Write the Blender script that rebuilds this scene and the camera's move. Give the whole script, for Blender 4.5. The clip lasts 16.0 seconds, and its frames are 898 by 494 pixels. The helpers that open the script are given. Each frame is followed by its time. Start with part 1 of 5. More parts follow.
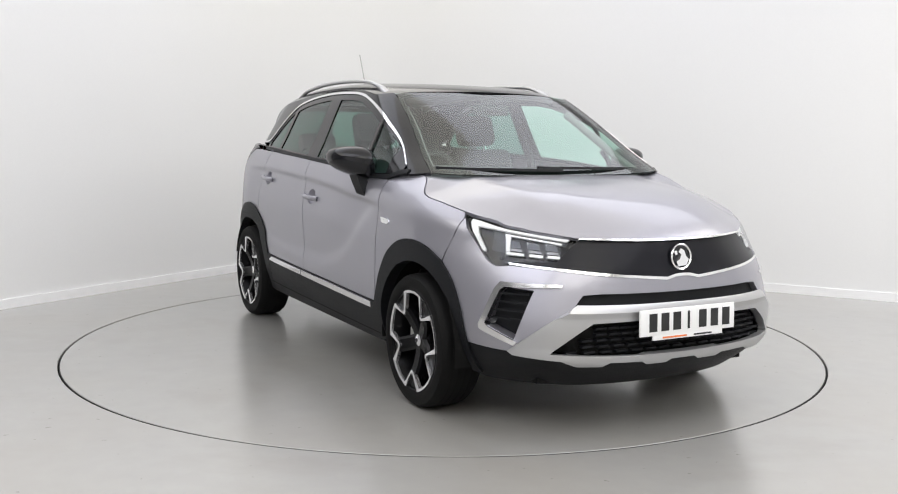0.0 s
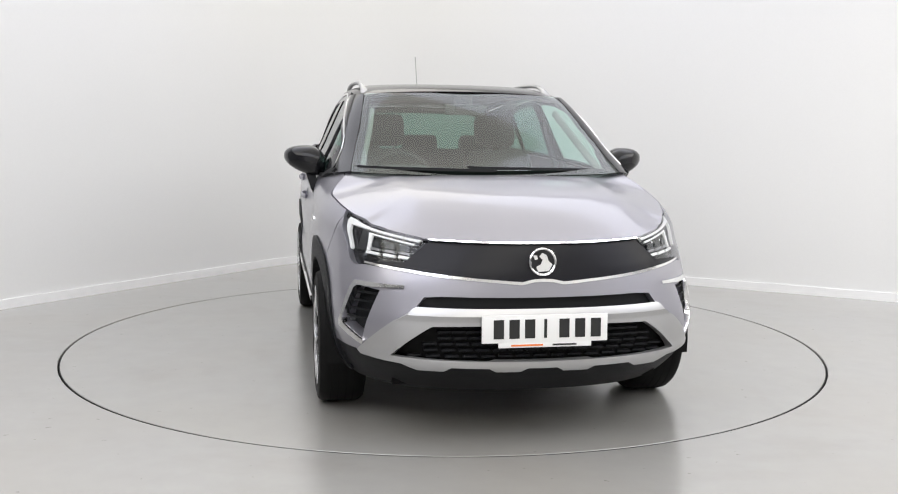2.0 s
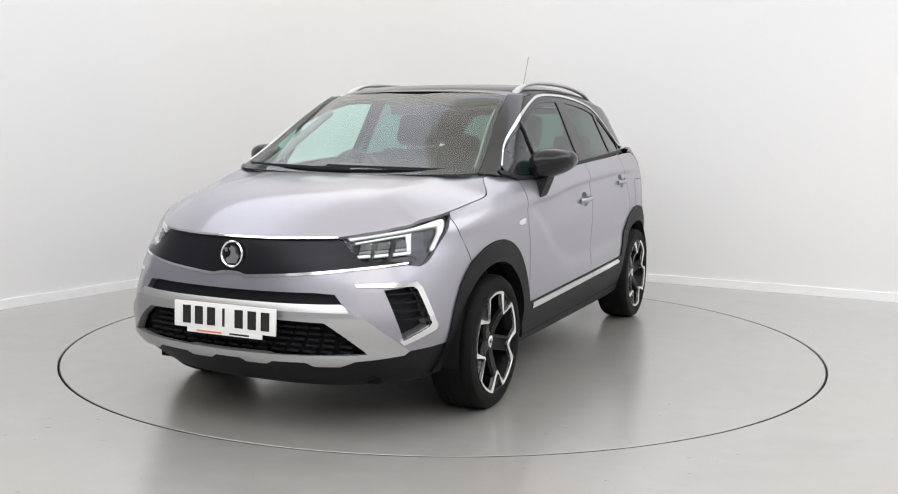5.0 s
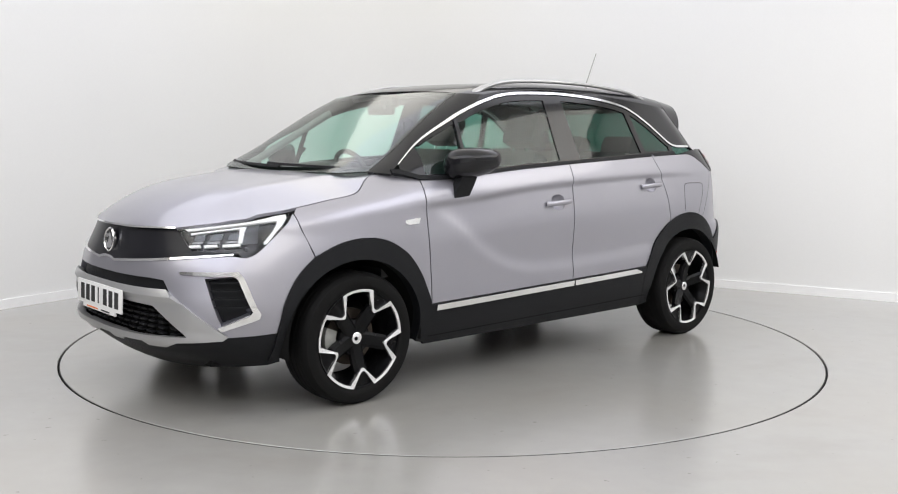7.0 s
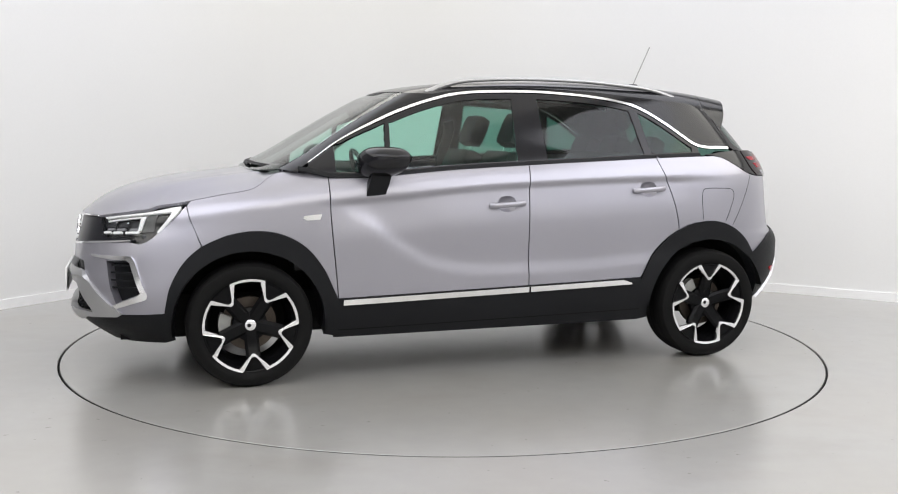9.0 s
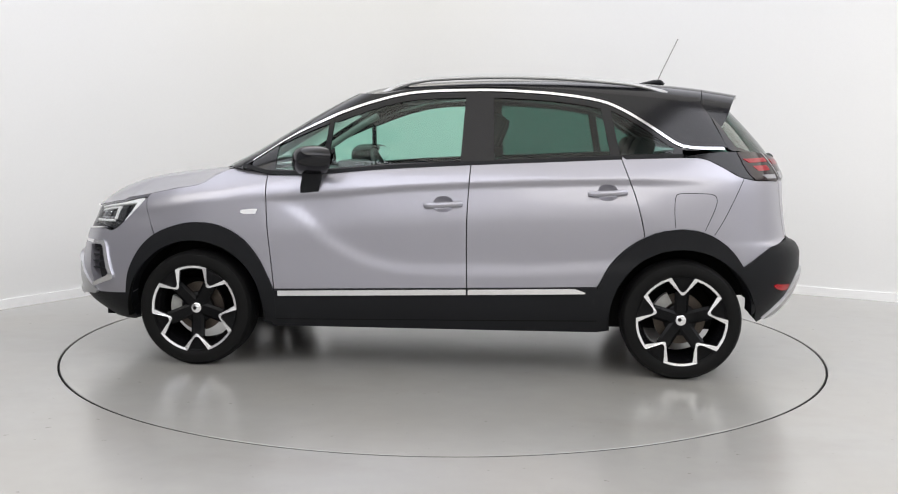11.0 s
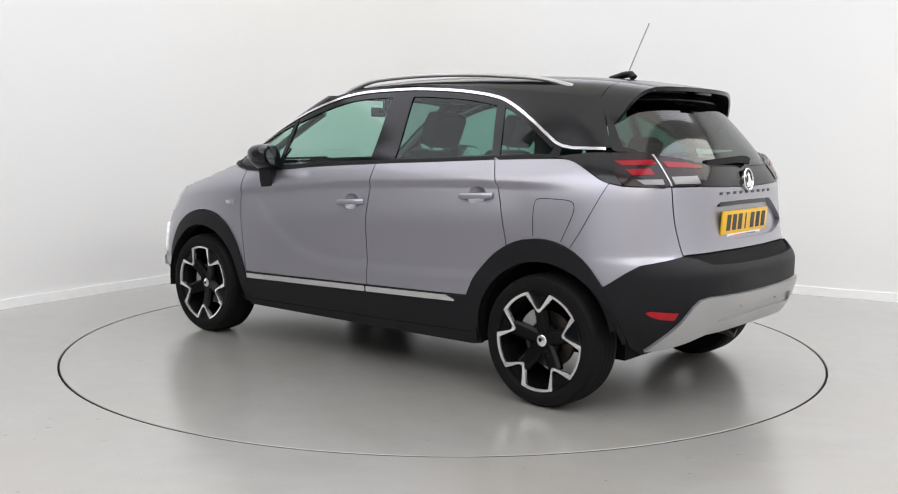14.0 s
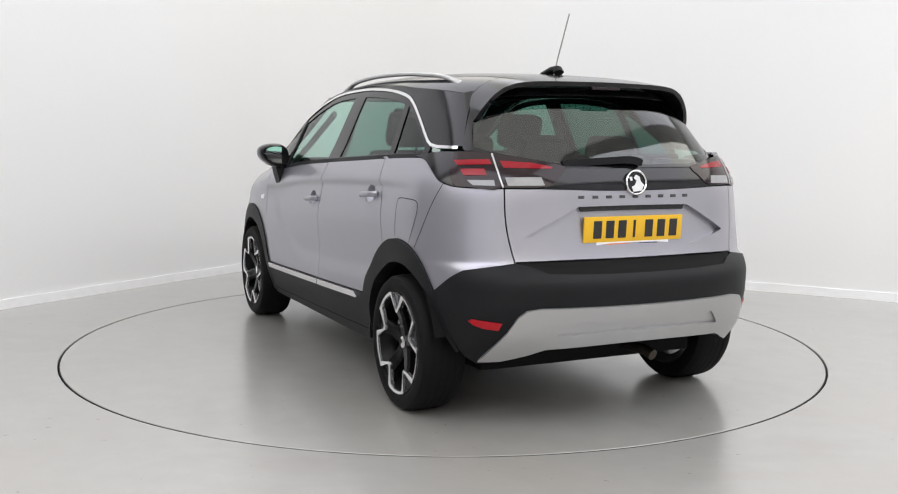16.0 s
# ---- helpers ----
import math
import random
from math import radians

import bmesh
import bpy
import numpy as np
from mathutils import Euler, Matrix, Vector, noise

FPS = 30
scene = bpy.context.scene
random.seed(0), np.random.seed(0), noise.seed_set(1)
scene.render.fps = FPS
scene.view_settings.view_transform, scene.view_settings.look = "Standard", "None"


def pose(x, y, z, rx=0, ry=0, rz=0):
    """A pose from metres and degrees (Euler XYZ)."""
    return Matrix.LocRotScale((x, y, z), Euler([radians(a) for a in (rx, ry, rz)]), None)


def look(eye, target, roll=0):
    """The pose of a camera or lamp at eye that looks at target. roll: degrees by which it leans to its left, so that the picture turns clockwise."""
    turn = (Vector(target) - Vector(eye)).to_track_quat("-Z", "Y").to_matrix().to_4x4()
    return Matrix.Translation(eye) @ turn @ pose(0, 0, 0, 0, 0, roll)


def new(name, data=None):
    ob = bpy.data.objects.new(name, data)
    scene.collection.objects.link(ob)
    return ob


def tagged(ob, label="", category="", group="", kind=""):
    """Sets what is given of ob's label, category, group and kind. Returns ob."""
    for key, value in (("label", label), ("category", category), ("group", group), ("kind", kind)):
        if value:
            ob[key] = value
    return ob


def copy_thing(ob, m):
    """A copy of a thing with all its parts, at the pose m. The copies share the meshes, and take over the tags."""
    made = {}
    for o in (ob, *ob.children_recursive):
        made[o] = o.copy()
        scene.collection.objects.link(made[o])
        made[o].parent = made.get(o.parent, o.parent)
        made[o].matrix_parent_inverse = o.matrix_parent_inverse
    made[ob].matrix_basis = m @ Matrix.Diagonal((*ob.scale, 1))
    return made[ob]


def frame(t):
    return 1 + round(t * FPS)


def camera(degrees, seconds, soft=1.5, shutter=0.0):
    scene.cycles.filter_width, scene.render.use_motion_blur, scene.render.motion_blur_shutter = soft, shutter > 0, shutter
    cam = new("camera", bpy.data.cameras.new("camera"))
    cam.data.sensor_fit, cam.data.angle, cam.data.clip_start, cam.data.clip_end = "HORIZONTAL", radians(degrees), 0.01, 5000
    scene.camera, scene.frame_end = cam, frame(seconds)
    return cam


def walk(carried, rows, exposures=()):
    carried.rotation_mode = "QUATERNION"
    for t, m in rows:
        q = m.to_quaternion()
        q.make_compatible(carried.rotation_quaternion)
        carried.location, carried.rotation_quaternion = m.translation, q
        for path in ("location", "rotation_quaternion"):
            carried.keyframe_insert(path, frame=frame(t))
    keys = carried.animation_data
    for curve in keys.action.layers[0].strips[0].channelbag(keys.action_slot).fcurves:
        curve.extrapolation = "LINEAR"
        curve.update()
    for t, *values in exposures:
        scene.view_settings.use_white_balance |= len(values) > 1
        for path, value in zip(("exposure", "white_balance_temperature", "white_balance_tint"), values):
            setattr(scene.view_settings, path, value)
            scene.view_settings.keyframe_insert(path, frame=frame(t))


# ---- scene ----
from collections import defaultdict
from mathutils.geometry import delaunay_2d_cdt

# ---------------------------------------------------------------- camera
EYE = (0.0, -5.900, 1.252)
YAW, PITCH, ROLL = radians(-0.267), radians(-6.532), 0.596
AIM = Vector((-math.sin(YAW) * math.cos(PITCH), math.cos(YAW) * math.cos(PITCH), math.sin(PITCH)))
cam = camera(50.19, 16.0, soft=1.1)
still = look(EYE, tuple(Vector(EYE) + AIM * 10), ROLL)
walk(cam, [(0, still), (16, still)])

# ---------------------------------------------------------------- world and lights
CEILING = 3.4
CORNER, D_LEFT, D_RIGHT = Vector((-1.14, 4.13)), Vector((-0.525, -0.851)).normalized(), Vector((0.876, -0.482)).normalized()
ROOM = 11.0
PANEL_POWER = 7.6
world = bpy.data.worlds.new("world")
world.use_nodes = True
scene.world = world
world.node_tree.nodes["Background"].inputs[0].default_value = (0.8, 0.85, 1, 1)
world.node_tree.nodes["Background"].inputs[1].default_value = 0.05
scene.view_settings.exposure = 0.0


def ceiling_panel(at, size, power, colour, drop=0.02):
    lamp = bpy.data.lights.new("ceiling_lamp", "AREA")
    lamp.shape, lamp.size, lamp.size_y = "RECTANGLE", size[0], size[1]
    lamp.energy, lamp.color = power, colour
    ob = new("ceiling_lamp", lamp)
    ob.matrix_world = Matrix.Translation((at[0], at[1], CEILING - drop)) @ Matrix.Rotation(math.atan2(D_LEFT.y, D_LEFT.x), 4, "Z")


# rows of ceiling panels, some warmer and some cooler, dimmer over the turntable and the far corner
TINTS = ((1.01, 0.985, 0.925), (0.975, 0.985, 1.07))
SPANS = ((1.3, 2.0), (4.0, 3.4), (8.0, 3.8))
DIMMED = ((0.7, 0.7, 1.2), (0.7, 0.4, 1.2), (1.2, 1.2, 1.2))
for i, (u, wide) in enumerate(SPANS):
    for j, (v, deep) in enumerate(SPANS):
        ceiling_panel(CORNER + D_LEFT * u + D_RIGHT * v, (wide, deep), PANEL_POWER * wide * deep * DIMMED[i][j], TINTS[(i + j) % 2])

# ---------------------------------------------------------------- materials


def material(name, colour, rough=0.5, metal=0.0, vary=0.06, grain=40.0, bump=0.0, blotch=1.5, coat=0.0, coat_rough=0.05, spec=0.5, rough_vary=0.0, stain=None):
    """A surface whose colour varies at two scales, with fine relief."""
    m = bpy.data.materials.new(name)
    m.use_nodes = True
    nt = m.node_tree
    b = nt.nodes["Principled BSDF"]
    b.inputs["Roughness"].default_value, b.inputs["Metallic"].default_value = rough, metal
    b.inputs["Coat Weight"].default_value, b.inputs["Coat Roughness"].default_value = coat, coat_rough
    b.inputs["Specular IOR Level"].default_value = spec
    tc = nt.nodes.new("ShaderNodeTexCoord")
    fine, broad = nt.nodes.new("ShaderNodeTexNoise"), nt.nodes.new("ShaderNodeTexNoise")
    fine.inputs["Scale"].default_value, broad.inputs["Scale"].default_value = grain, blotch
    fine.inputs["Detail"].default_value, broad.inputs["Detail"].default_value = 4, 6
    for n in (fine, broad):
        nt.links.new(tc.outputs["Object"], n.inputs["Vector"])
    add = nt.nodes.new("ShaderNodeMath")
    add.operation = "ADD"
    nt.links.new(fine.outputs["Fac"], add.inputs[0])
    nt.links.new(broad.outputs["Fac"], add.inputs[1])
    ramp = nt.nodes.new("ShaderNodeMapRange")
    ramp.inputs["From Min"].default_value, ramp.inputs["From Max"].default_value = 0.6, 1.4
    ramp.inputs["To Min"].default_value, ramp.inputs["To Max"].default_value = 1 - vary, 1 + vary
    nt.links.new(add.outputs[0], ramp.inputs["Value"])
    mul = nt.nodes.new("ShaderNodeVectorMath")
    mul.operation = "SCALE"
    mul.inputs[0].default_value = colour
    nt.links.new(ramp.outputs["Result"], mul.inputs["Scale"])
    last = mul.outputs[0]
    if stain:
        patchy = nt.nodes.new("ShaderNodeTexNoise")
        patchy.inputs["Scale"].default_value, patchy.inputs["Detail"].default_value, patchy.inputs["Roughness"].default_value = 0.8, 1, 0.4
        nt.links.new(tc.outputs["Object"], patchy.inputs["Vector"])
        mask = nt.nodes.new("ShaderNodeMapRange")
        mask.inputs["From Min"].default_value, mask.inputs["From Max"].default_value, mask.inputs["To Max"].default_value = 0.42, 0.78, 0.42
        nt.links.new(patchy.outputs["Fac"], mask.inputs["Value"])
        dirt = nt.nodes.new("ShaderNodeMix")
        dirt.data_type = "RGBA"
        dirt.inputs["B"].default_value = (*stain, 1)
        nt.links.new(mask.outputs["Result"], dirt.inputs["Factor"])
        nt.links.new(last, dirt.inputs["A"])
        last = dirt.outputs["Result"]
        # fine dark specks and dull scuffs drawn out in one direction
        speck, run, drawn = nt.nodes.new("ShaderNodeTexNoise"), nt.nodes.new("ShaderNodeTexNoise"), nt.nodes.new("ShaderNodeMapping")
        drawn.inputs["Scale"].default_value, drawn.inputs["Rotation"].default_value = (1.0, 1.9, 1.0), (0, 0, 0.6)
        speck.inputs["Scale"].default_value, speck.inputs["Detail"].default_value = 24, 2
        run.inputs["Scale"].default_value, run.inputs["Detail"].default_value = 1.6, 5
        nt.links.new(tc.outputs["Object"], speck.inputs["Vector"])
        nt.links.new(tc.outputs["Object"], drawn.inputs["Vector"])
        nt.links.new(drawn.outputs["Vector"], run.inputs["Vector"])
        for node, lo, hi, most, tone in ((speck, 0.72, 0.76, 0.55, (0.10, 0.085, 0.07)), (run, 0.54, 0.76, 0.24, (0.19, 0.165, 0.135))):
            cut, lay = nt.nodes.new("ShaderNodeMapRange"), nt.nodes.new("ShaderNodeMix")
            cut.inputs["From Min"].default_value, cut.inputs["From Max"].default_value, cut.inputs["To Max"].default_value = lo, hi, most
            lay.data_type = "RGBA"
            lay.inputs["B"].default_value = (*tone, 1)
            nt.links.new(node.outputs["Fac"], cut.inputs["Value"])
            nt.links.new(cut.outputs["Result"], lay.inputs["Factor"])
            nt.links.new(last, lay.inputs["A"])
            last = lay.outputs["Result"]
    nt.links.new(last, b.inputs["Base Color"])
    if rough_vary:
        rr = nt.nodes.new("ShaderNodeMapRange")
        rr.inputs["From Min"].default_value, rr.inputs["From Max"].default_value = 0.35, 0.65
        rr.inputs["To Min"].default_value, rr.inputs["To Max"].default_value = rough - rough_vary, rough + rough_vary
        nt.links.new(broad.outputs["Fac"], rr.inputs["Value"])
        nt.links.new(rr.outputs["Result"], b.inputs["Roughness"])
    if bump:
        bp = nt.nodes.new("ShaderNodeBump")
        bp.inputs["Strength"].default_value, bp.inputs["Distance"].default_value = bump, 0.002
        nt.links.new(fine.outputs["Fac"], bp.inputs["Height"])
        nt.links.new(bp.outputs["Normal"], b.inputs["Normal"])
    return m


def glass_material(name, tint, base=0.05, rough=0.05):
    """A thin pane: tinted see-through, with a gloss that grows towards grazing angles."""
    m = bpy.data.materials.new(name)
    m.use_nodes = True
    nt = m.node_tree
    nt.nodes.remove(nt.nodes["Principled BSDF"])
    out = nt.nodes["Material Output"]
    clear, shine, mix, face = (nt.nodes.new(k) for k in ("ShaderNodeBsdfTransparent", "ShaderNodeBsdfGlossy", "ShaderNodeMixShader", "ShaderNodeLayerWeight"))
    clear.inputs[0].default_value = (*tint, 1)
    shine.inputs["Roughness"].default_value = rough
    face.inputs["Blend"].default_value = 0.5
    steep, gain = nt.nodes.new("ShaderNodeMath"), nt.nodes.new("ShaderNodeMath")
    steep.operation, gain.operation = "POWER", "MULTIPLY_ADD"
    steep.inputs[1].default_value = 4.4
    gain.inputs[1].default_value, gain.inputs[2].default_value = 0.95 - base, base
    nt.links.new(face.outputs["Facing"], steep.inputs[0])
    nt.links.new(steep.outputs[0], gain.inputs[0])
    nt.links.new(gain.outputs[0], mix.inputs[0])
    nt.links.new(clear.outputs[0], mix.inputs[1])
    nt.links.new(shine.outputs[0], mix.inputs[2])
    nt.links.new(mix.outputs[0], out.inputs[0])
    return m


def glow_material(name, colour, strength):
    m = bpy.data.materials.new(name)
    m.use_nodes = True
    b = m.node_tree.nodes["Principled BSDF"]
    b.inputs["Base Color"].default_value = (*colour, 1)
    b.inputs["Emission Color"].default_value = (*colour, 1)
    b.inputs["Emission Strength"].default_value = strength
    b.inputs["Roughness"].default_value = 0.3
    return m


def paint_material(name, colour):
    """Metallic lacquer: flakes under a clear coat."""
    m = material(name, colour, rough=0.40, metal=0.8, vary=0.03, grain=900, blotch=2.0, coat=0.7, coat_rough=0.09)
    return m


M_WALL = material("wall_paint", (0.785, 0.785, 0.78), 0.6, vary=0.012, grain=60, bump=0.05, blotch=0.4)
# for the added out-of-view walls that darken the car's flank
M_SHADE_WALL = material("shade_wall_grey", (0.24, 0.24, 0.245), 0.7, vary=0.03)
M_SKIRT = material("skirting_paint", (0.90, 0.90, 0.90), 0.3, vary=0.01)
M_CEIL = material("ceiling_paint", (0.82, 0.82, 0.81), 0.8, vary=0.02)
M_FLOOR = material("floor_epoxy", (0.322, 0.317, 0.302), 0.3, vary=0.06, grain=9, blotch=0.7, coat=1.0, coat_rough=0.21, stain=(0.30, 0.27, 0.225))
M_DISC = material("turntable_epoxy", (0.320, 0.316, 0.300), 0.3, vary=0.07, grain=7, blotch=0.9, coat=1.0, coat_rough=0.21, stain=(0.27, 0.25, 0.21))
M_GAP = material("gap_black", (0.015, 0.015, 0.015), 0.7)
M_PAINT = paint_material("silver_lilac_paint", (0.352, 0.347, 0.388))
M_BLACK = material("gloss_black_paint", (0.008, 0.008, 0.010), 0.13, vary=0.1, grain=500, spec=0.38)
M_PLASTIC = material("black_textured_plastic", (0.008, 0.0085, 0.010), 0.5, vary=0.12, grain=700, bump=0.25, spec=0.19)
M_DARK = material("underbody_black", (0.006, 0.006, 0.006), 0.8, spec=0.15)
M_GRILLE = material("satin_black_grille", (0.007, 0.007, 0.010), 0.28, vary=0.1, grain=300, spec=0.22)
M_CHROME = material("chrome", (0.88, 0.88, 0.89), 0.12, metal=1.0, vary=0.02)
M_SATIN = material("satin_silver", (0.45, 0.45, 0.455), 0.36, metal=0.75, vary=0.03, grain=600)
M_RUBBER = material("tyre_rubber", (0.005, 0.005, 0.005), 0.65, vary=0.2, grain=200, bump=0.2, spec=0.13)
M_RIM = material("rim_black", (0.004, 0.004, 0.0045), 0.25, vary=0.1, spec=0.12)
M_RIM_CUT = material("rim_diamond_cut", (0.86, 0.86, 0.87), 0.25, metal=0.9, vary=0.03, grain=300)
M_DISC_BRAKE = material("brake_steel", (0.075, 0.062, 0.052), 0.45, metal=0.9, vary=0.2, grain=90)
M_CALIPER = material("caliper_grey", (0.33, 0.33, 0.31), 0.5, vary=0.2)
M_GLASS = glass_material("windscreen_glass", (0.75, 0.90, 0.84), 0.10, 0.06)
M_GLASS_SIDE = glass_material("front_side_glass", (0.60, 0.86, 0.77), 0.055, 0.03)
M_GLASS_REAR = glass_material("privacy_glass", (0.19, 0.36, 0.31), 0.04, 0.03)
M_GLASS_BACK = glass_material("rear_screen_glass", (0.13, 0.25, 0.21), 0.085, 0.04)
M_LENS = glass_material("lamp_lens", (0.92, 0.93, 0.94), 0.02)
M_DRL = glow_material("daylight_strip", (0.78, 0.78, 0.77), 0.12)
M_LAMP_IN = material("lamp_reflector", (0.075, 0.078, 0.084), 0.25, metal=0.7)
M_LAMP_GREY = material("lamp_bezel_grey", (0.05, 0.052, 0.055), 0.25, metal=0.5)
M_RED = material("red_lens", (0.34, 0.006, 0.012), 0.15, vary=0.1, spec=0.3)
M_SMOKE = material("smoked_red_lens", (0.022, 0.014, 0.016), 0.10, vary=0.15, spec=0.28)
M_CLEAR_L = material("clear_lens_grey", (0.24, 0.24, 0.25), 0.15, coat=0.2)
M_RED_DIM = material("dim_red_lens", (0.24, 0.008, 0.016), 0.12, vary=0.1, spec=0.3)
M_PLATE_W = material("white_plate", (0.80, 0.80, 0.79), 0.3, vary=0.015)
M_PLATE_Y = material("yellow_plate", (0.74, 0.43, 0.015), 0.3, vary=0.015)
M_INK = material("plate_black", (0.012, 0.012, 0.012), 0.4)
M_ORANGE = material("orange_print", (0.75, 0.2, 0.05), 0.4)
M_SEAT = material("seat_fabric", (0.045, 0.045, 0.047), 0.85, vary=0.25, grain=250, bump=0.3)
M_DASH = material("dashboard_plastic", (0.05, 0.05, 0.052), 0.6, vary=0.1, grain=400, bump=0.2)
M_LINING = material("headlining", (0.30, 0.30, 0.29), 0.9, vary=0.04)
M_MIRROR = material("mirror_silver", (0.85, 0.86, 0.87), 0.02, metal=1.0, vary=0.0)

# ---------------------------------------------------------------- mesh helpers


def finish(bm, name, mat, parent=None, smooth=True, angle=32):
    me = bpy.data.meshes.new(name)
    bm.normal_update()
    for f in bm.faces:
        f.smooth = smooth
    for e in bm.edges:
        if len(e.link_faces) == 2 and e.calc_face_angle(0) > radians(angle):
            e.smooth = False
    bm.to_mesh(me)
    bm.free()
    me.materials.append(mat)
    ob = new(name, me)
    if parent is not None:
        ob.parent = parent
    return ob


def part(name, bm, mat, parent, label="", smooth=True, angle=32):
    ob = finish(bm, name, mat, parent, smooth, angle)
    return tagged(ob, label) if label else ob


def mirrored(ob, parent):
    """The same part on the other side of the car."""
    bm = bmesh.new()
    bm.from_mesh(ob.data)
    for v in bm.verts:
        v.co.y = -v.co.y
    bmesh.ops.reverse_faces(bm, faces=bm.faces[:])
    me = bpy.data.meshes.new(ob.name)
    bm.to_mesh(me)
    bm.free()
    me.materials.append(ob.data.materials[0])
    two = new(ob.name, me)
    two.parent = parent
    if "label" in ob:
        two["label"] = ob["label"]
    return two


def box(bm, a, b, m=None, bevel=0.0):
    lo, hi = Vector(a), Vector(b)
    c, s = (lo + hi) / 2, hi - lo
    made = bmesh.ops.create_cube(bm, size=1, matrix=(m or Matrix()) @ Matrix.Translation(c) @ Matrix.Diagonal((*s, 1)))
    if bevel:
        es = list({e for v in made["verts"] for e in v.link_edges})
        bmesh.ops.bevel(bm, geom=es, offset=bevel, segments=2, affect="EDGES", profile=0.6)
    return made


def prism(bm, loop, depth, m, bevel=0.0):
    """A flat outline (u, v) given depth along its normal."""
    vs = [bm.verts.new(m @ Vector((u, v, 0))) for u, v in loop]
    f = bm.faces.new(vs)
    out = bmesh.ops.extrude_face_region(bm, geom=[f])
    top = [g for g in out["geom"] if isinstance(g, bmesh.types.BMVert)]
    d = (m.to_3x3() @ Vector((0, 0, 1))).normalized() * depth
    for v in top:
        v.co += d
    bmesh.ops.recalc_face_normals(bm, faces=bm.faces[:])


def lathe(bm, profile, steps, m=None, close=True):
    """Turns (radius, height) pairs about the local z axis."""
    m = m or Matrix()
    rings = []
    for r, h in profile:
        rings.append([bm.verts.new(m @ Vector((r * math.cos(a), r * math.sin(a), h))) for a in (2 * math.pi * k / steps for k in range(steps))])
    for a, b in zip(rings, rings[1:]):
        for k in range(steps):
            bm.faces.new((a[k], a[(k + 1) % steps], b[(k + 1) % steps], b[k]))
    if close:
        bm.faces.new(rings[-1])
        bm.faces.new(rings[0][::-1])
    bmesh.ops.recalc_face_normals(bm, faces=bm.faces[:])


def sweep(bm, path, section, up=Vector((0, 0, 1))):
    """Carries a closed section (a, b) along a path; b points along up."""
    path = [Vector(p) for p in path]
    rings = []
    for i, p in enumerate(path):
        d = (path[min(i + 1, len(path) - 1)] - path[max(i - 1, 0)]).normalized()
        u = up(i) if callable(up) else up
        side = d.cross(u).normalized()
        u2 = side.cross(d)
        rings.append([bm.verts.new(p + side * a + u2 * b) for a, b in section])
    n = len(section)
    for a, b in zip(rings, rings[1:]):
        for k in range(n):
            bm.faces.new((a[k], a[(k + 1) % n], b[(k + 1) % n], b[k]))
    bm.faces.new(rings[0][::-1])
    bm.faces.new(rings[-1])
    bmesh.ops.recalc_face_normals(bm, faces=bm.faces[:])


def circle(r, n=10, rb=None):
    return [(r * math.cos(2 * math.pi * k / n), (rb or r) * math.sin(2 * math.pi * k / n)) for k in range(n)]


def knots(*pts):
    """A smooth monotone curve through (x, y) pairs."""
    pts = sorted(pts)
    x, y = [p[0] for p in pts], [p[1] for p in pts]
    n = len(x)
    d = [(y[i + 1] - y[i]) / (x[i + 1] - x[i]) for i in range(n - 1)]
    m = [d[0]] + [0 if d[i - 1] * d[i] <= 0 else 2 * d[i - 1] * d[i] / (d[i - 1] + d[i]) for i in range(1, n - 1)] + [d[-1]]

    def f(v):
        if v <= x[0]:
            return y[0] + m[0] * (v - x[0]) * 0.5
        if v >= x[-1]:
            return y[-1] + m[-1] * (v - x[-1]) * 0.5
        i = max(k for k in range(n - 1) if x[k] <= v)
        h = x[i + 1] - x[i]
        t = (v - x[i]) / h
        return ((1 + 2 * t) * (1 - t) ** 2 * y[i] + t * (1 - t) ** 2 * h * m[i] + t * t * (3 - 2 * t) * y[i + 1] + t * t * (t - 1) * h * m[i + 1])
    return f


def spline(pts, steps=6):
    """A smooth open line through points of any size."""
    pts = [np.array(p, float) for p in pts]
    out = []
    for i in range(len(pts) - 1):
        p0, p1, p2, p3 = pts[max(i - 1, 0)], pts[i], pts[i + 1], pts[min(i + 2, len(pts) - 1)]
        for k in range(steps):
            t = k / steps
            out.append(tuple(0.5 * (2 * p1 + (p2 - p0) * t + (2 * p0 - 5 * p1 + 4 * p2 - p3) * t * t + (3 * p1 - p0 - 3 * p2 + p3) * t ** 3)))
    return out + [tuple(pts[-1])]


def keyhole(outer, *holes):
    """An outline with its holes, as one list of loops."""
    return [list(outer)] + [list(h) for h in holes]


def cut_segment(p, q, u0, u1, v0, v1):
    """The part of a segment inside a cell, or None."""
    t0, t1 = 0.0, 1.0
    dx, dy = q[0] - p[0], q[1] - p[1]
    for d, lo, hi in ((dx, u0 - p[0], u1 - p[0]), (dy, v0 - p[1], v1 - p[1])):
        if abs(d) < 1e-12:
            if lo > 0 or hi < 0:
                return None
            continue
        a, b = lo / d, hi / d
        if a > b:
            a, b = b, a
        t0, t1 = max(t0, a), min(t1, b)
    if t1 - t0 < 1e-9:
        return None
    return (p[0] + dx * t0, p[1] + dy * t0), (p[0] + dx * t1, p[1] + dy * t1)


